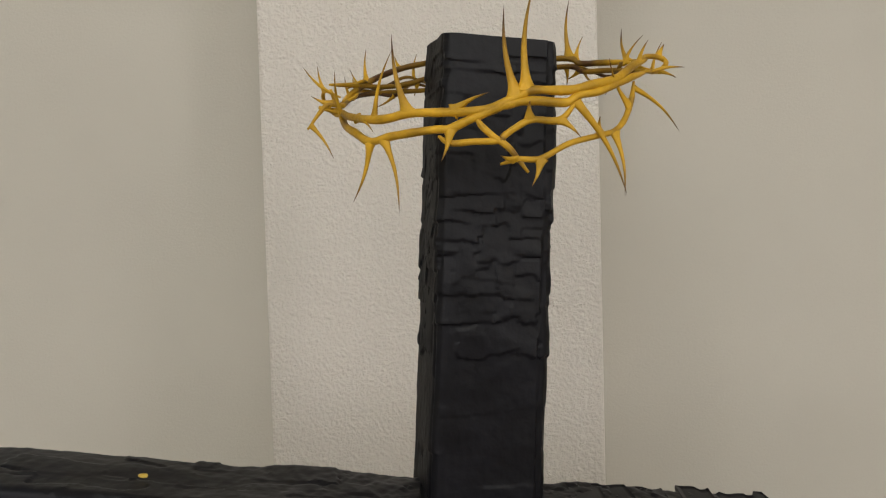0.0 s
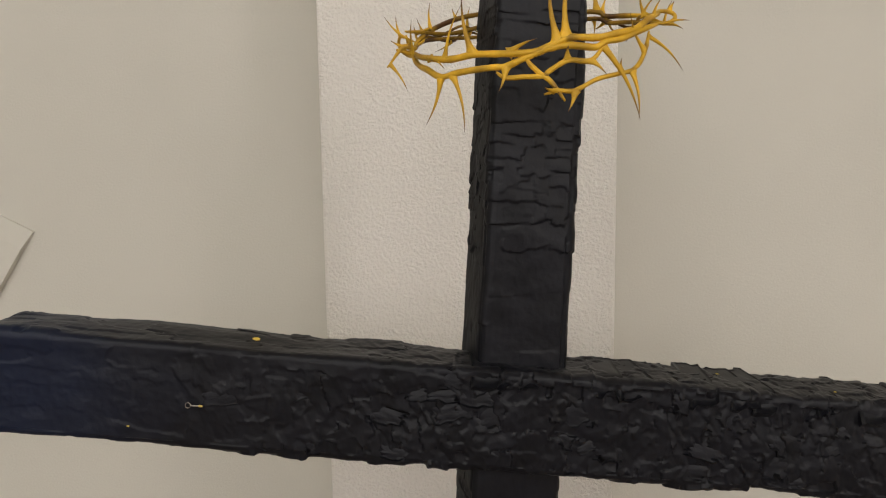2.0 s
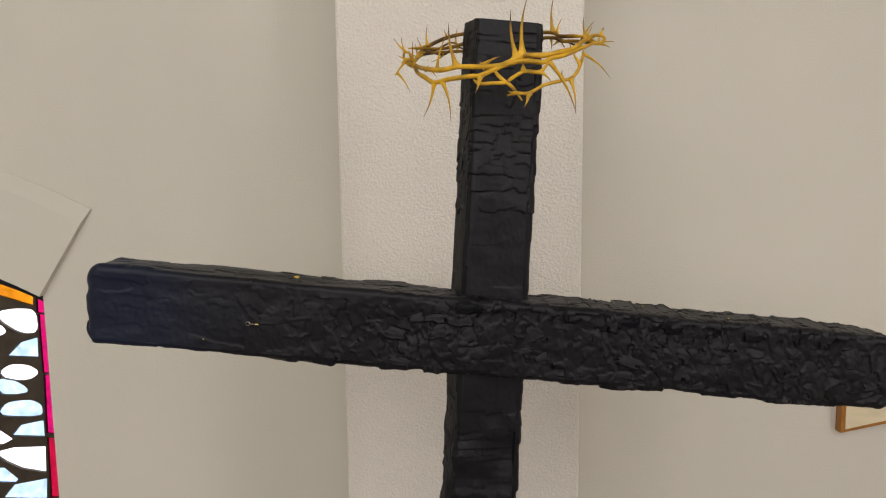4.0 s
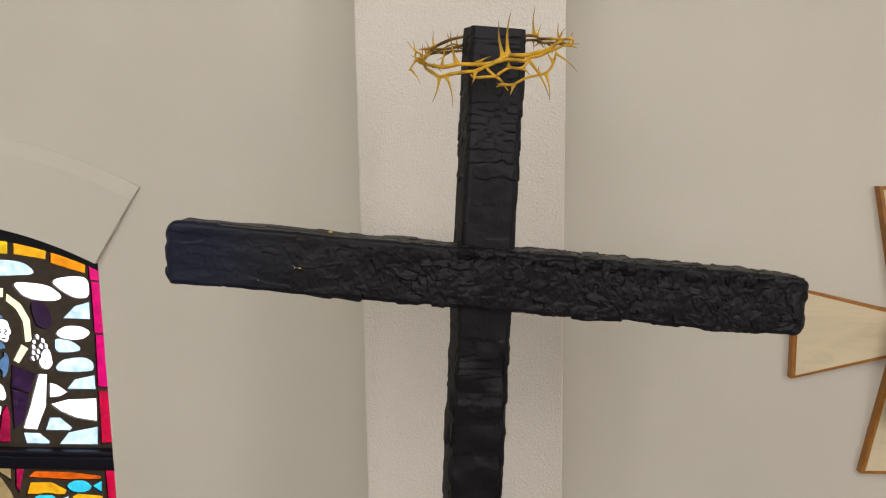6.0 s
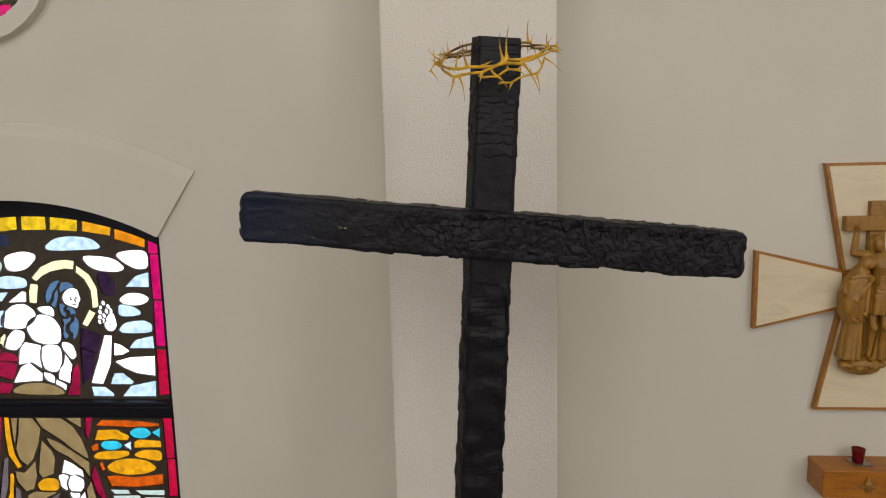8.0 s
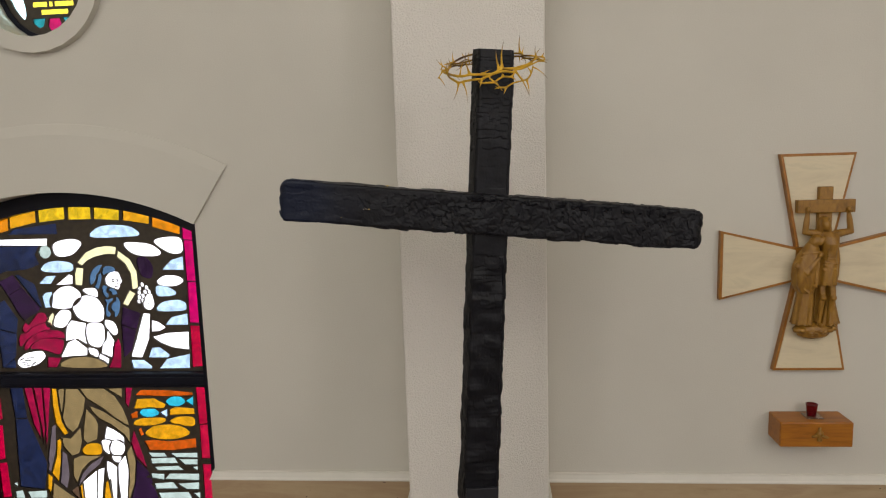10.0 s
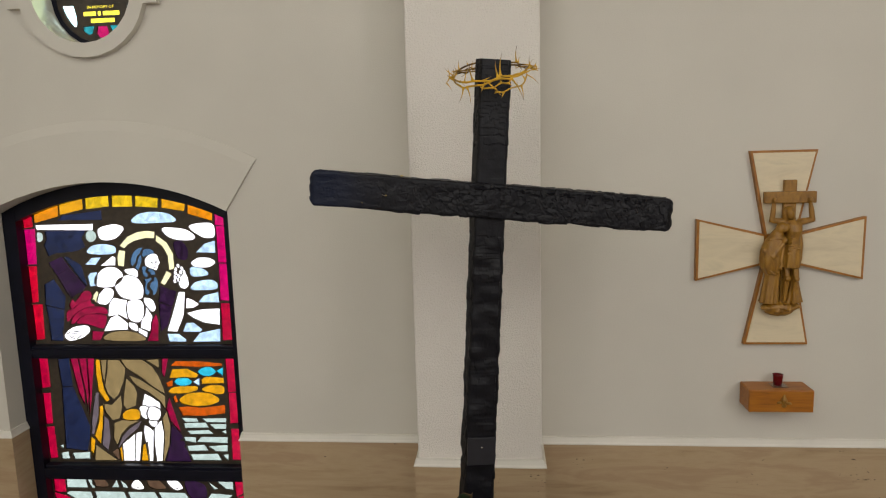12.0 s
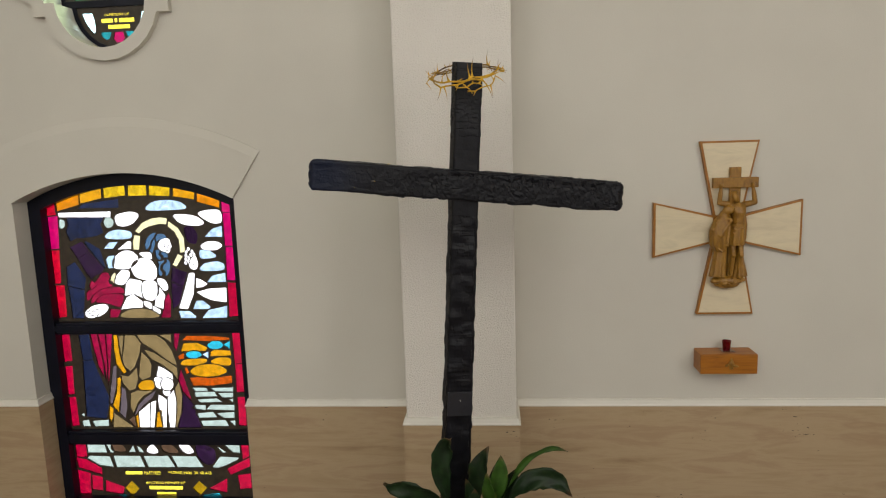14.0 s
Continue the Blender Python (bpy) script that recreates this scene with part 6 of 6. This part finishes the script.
thorn((-34, 2.756, 1.0), (-25, 2.678, 1.07), 3.6)
thorn((-73, 2.769, 1.22), (-72, 2.739, 1.07), 3)
thorn((-74, 2.818, 1.08), (-73, 2.837, 1.26), 2.6)
thorn((18, 2.756, 1.0), (17, 2.772, 1.07), 3)
thorn((21, 2.721, 1.0), (17, 2.698, 1.07), 3)
thorn((29, 2.755, 1.0), (33, 2.74, 1.07), 2.6)
thorn((44, 2.745, 1.0), (40, 2.759, 1.07), 2.6)
thorn((63, 2.789, 1.0), (85, 2.753, 1.18), 3)
thorn((58, 2.774, 1.0), (44, 2.811, 1.07), 2.8)
thorn((37, 2.771, 1.0), (51, 2.69, 1.07), 4.6)
thorn((51, 2.745, 1.0), (50, 2.689, 1.07), 3.2)
thorn((148, 2.859, 1.0), (151, 2.931, 1.07), 4, 0.35)
thorn((111, 2.841, 1.0), (125, 2.88, 1.07), 3, 0.35)
thorn((69, 2.813, 1.0), (66, 2.834, 1.07), 2.6)
thorn((78, 2.813, 1.0), (84, 2.814, 1.22), 3)
thorn((86, 2.811, 1.05), (85, 2.805, 1.17), 2.4)
thorn((-111, 2.837, 1.0), (-116, 2.877, 1.07), 3)
thorn((-140, 2.851, 1.0), (-143, 2.879, 1.07), 2.6)
thorn((-96, 2.808, 1.0), (-99, 2.838, 1.07), 2.4)
thorn((-74, 2.798, 1.06), (-73, 2.806, 1.21), 2.6)
thorn((145, 2.857, 1.0), (145, 2.884, 1.07), 2.4)
thorn((-140, 2.841, 1.0), (-141, 2.826, 1.07), 2.2)
thorn((152, 2.845, 1.0), (153, 2.828, 1.07), 2.2)
thorn((144, 2.843, 1.0), (153, 2.836, 1.07), 2.2)
thorn((-52, 2.772, 1.0), (-35, 2.755, 1.07), 2.6)
thorn((13, 2.722, 1.0), (8, 2.726, 1.07), 2.4)
thorn((86, 2.83, 1.06), (86, 2.839, 1.1), 2.2)
thorn((-100, 2.829, 1.0), (-106, 2.84, 1.07), 2.0)
thorn((-132, 2.856, 1.0), (-132, 2.873, 1.07), 2.0)
thorn((-126, 2.822, 0.96), (-120, 2.808, 1.08), 2.0, 0.35)
thorn((-112, 2.826, 1.05), (-108, 2.852, 1.12), 2.2, 0.3)
thorn((-76, 2.812, 1.12), (-74, 2.838, 1.16), 2.2)
thorn((115, 2.837, 0.97), (108, 2.862, 1.05), 2.2, 0.3)
thorn((130, 2.829, 1.04), (136, 2.812, 1.1), 2.0, 0.3)
thorn((98, 2.818, 1.05), (94, 2.846, 1.1), 2.2)

# ---- the plant at the foot ----
plant = tagged(new("potted_plant"), "leafy green peace lily standing before the cross", "plant")


def leaf(line, wide, mat, fold=0.25, twist=0.0, wave=0.0, full=0.72):
    """A broad pointed leaf along its midrib, folded along it and wavy at its edges."""
    mid = [Vector(q) for q in spline(line, max(3, 18 // (len(line) - 1)))]
    n, m = len(mid) - 1, 8
    verts, faces, dry = [], [], []
    for i, p in enumerate(mid):
        t = i / n
        d = (mid[min(i + 1, n)] - mid[max(i - 1, 0)]).normalized()
        ref = Matrix.Rotation(radians(twist), 3, d) @ Vector((0, -1, 0.35))
        across = d.cross(ref).normalized()
        up = across.cross(d).normalized()
        s0 = max(0.0, (t - 0.22) / 0.78)
        half = wide / 2 * math.sin(math.pi * min(1.0, s0) ** full) ** 0.8 + 0.0035 * (1 - t)
        for j in range(m + 1):
            s = -1 + 2 * j / m
            rib = 0.0016 * math.sin(abs(s) * 16 - t * 9) * half / 0.06
            off = fold * abs(s) ** 1.3 * half + wave * 0.006 * math.sin(t * 15 + s * 2) * abs(s) + 0.005 * noise.noise((p.x * 30, s * 2, t * 5)) + rib
            ragged = 1 + 0.10 * wave * noise.noise((t * 17, s, p.z * 20)) * abs(s) ** 3
            verts.append(p + across * (half * s * ragged) + up * off)
            dry.append(min(1.0, max(0.0, (t - 0.90) / 0.08 + 0.5 * noise.noise((p.x * 60, s * 3, p.z * 60))) + max(0.0, 1.4 * noise.noise((t * 9, s * 1.5, p.x * 40)) - 0.35) * abs(s) ** 5))
    for i in range(n):
        for j in range(m):
            q = i * (m + 1) + j
            faces.append((q, q + 1, q + m + 2, q + m + 1))
    ob = raw("leaf", verts, faces, mat, plant, shade=dry)
    ob.modifiers.new("thickness", "SOLIDIFY").thickness = 0.0012


leaf([(-0.02, 0.50, 0.60), (-0.095, 0.50, 0.80), (-0.122, 0.51, 0.955), (-0.100, 0.52, 1.055), (-0.068, 0.50, 1.102)], 0.094, LEAF, 0.3, 10, 1.8, 0.88)
leaf([(-0.02, 0.49, 0.60), (-0.13, 0.48, 0.790), (-0.25, 0.47, 0.850), (-0.35, 0.46, 0.872), (-0.396, 0.46, 0.892)], 0.084, LEAF, 0.3, -20, 2.2)
leaf([(0.02, 0.52, 0.60), (0.045, 0.55, 0.80), (0.066, 0.55, 0.93), (0.108, 0.55, 1.040)], 0.100, LEAF, 0.3, -25, 1.6, 0.85)
leaf([(0.08, 0.53, 0.60), (0.135, 0.55, 0.82), (0.165, 0.55, 0.98)], 0.100, LEAF, 0.3, 15, 1)
leaf([(0.06, 0.48, 0.62), (0.135, 0.47, 0.83), (0.160, 0.47, 0.94), (0.168, 0.48, 1.030)], 0.080, YOUNG, 0.4, 10, 0.6, 0.85)
leaf([(0.06, 0.46, 0.62), (0.115, 0.44, 0.82), (0.100, 0.43, 0.965)], 0.072, YOUNG, 0.4, -30, 0.6, 0.85)
leaf([(0.10, 0.49, 0.62), (0.195, 0.49, 0.850), (0.262, 0.49, 0.975), (0.340, 0.50, 1.034), (0.412, 0.50, 1.060), (0.484, 0.49, 1.044)], 0.034, YOUNG, 0.5, 35, 1.0)
leaf([(0.10, 0.50, 0.62), (0.240, 0.50, 0.835), (0.340, 0.50, 0.905), (0.440, 0.50, 0.885), (0.502, 0.49, 0.815)], 0.096, LEAF, 0.35, -10, 3.0)
leaf([(0.08, 0.52, 0.62), (0.19, 0.54, 0.82), (0.240, 0.55, 0.925)], 0.10, LEAF, 0.3, 20)
leaf([(0.06, 0.45, 0.62), (0.18, 0.40, 0.80), (0.27, 0.37, 0.850)], 0.05, YOUNG, 0.4, 0)
leaf([(0.0, 0.47, 0.60), (0.02, 0.46, 0.78), (0.0, 0.46, 0.92)], 0.08, LEAF, 0.3, 40)
leaf([(0.02, 0.46, 0.60), (0.04, 0.42, 0.78), (0.045, 0.40, 0.90)], 0.09, LEAF, 0.3, 0)
leaf([(0.0, 0.46, 0.60), (-0.12, 0.40, 0.77), (-0.26, 0.36, 0.80)], 0.11, LEAF, 0.3, 0, 1)
leaf([(0.06, 0.46, 0.60), (0.22, 0.40, 0.77), (0.37, 0.36, 0.73)], 0.11, LEAF, 0.3, 0, 1)
leaf([(0.01, 0.45, 0.60), (-0.07, 0.42, 0.77), (-0.14, 0.40, 0.85)], 0.10, LEAF, 0.3, -30)
leaf([(0.03, 0.45, 0.60), (0.10, 0.40, 0.76), (0.17, 0.36, 0.82)], 0.11, LEAF, 0.3, 10)
part("planter", lathe([(0.0, 0.0), (0.12, 0.0), (0.16, 0.60), (0.17, 0.62), (0.15, 0.62), (0.145, 0.585), (0.0, 0.585)], 32, (0.03, 0.47, 0.0)), CLAY, plant, "dark clay planter", smooth=True)
part("soil", lathe([(0.0, 0.0), (0.14, 0.0), (0.138, 0.008), (0.0, 0.02)], 24, (0.03, 0.47, 0.586)), SOIL, plant, smooth=True)
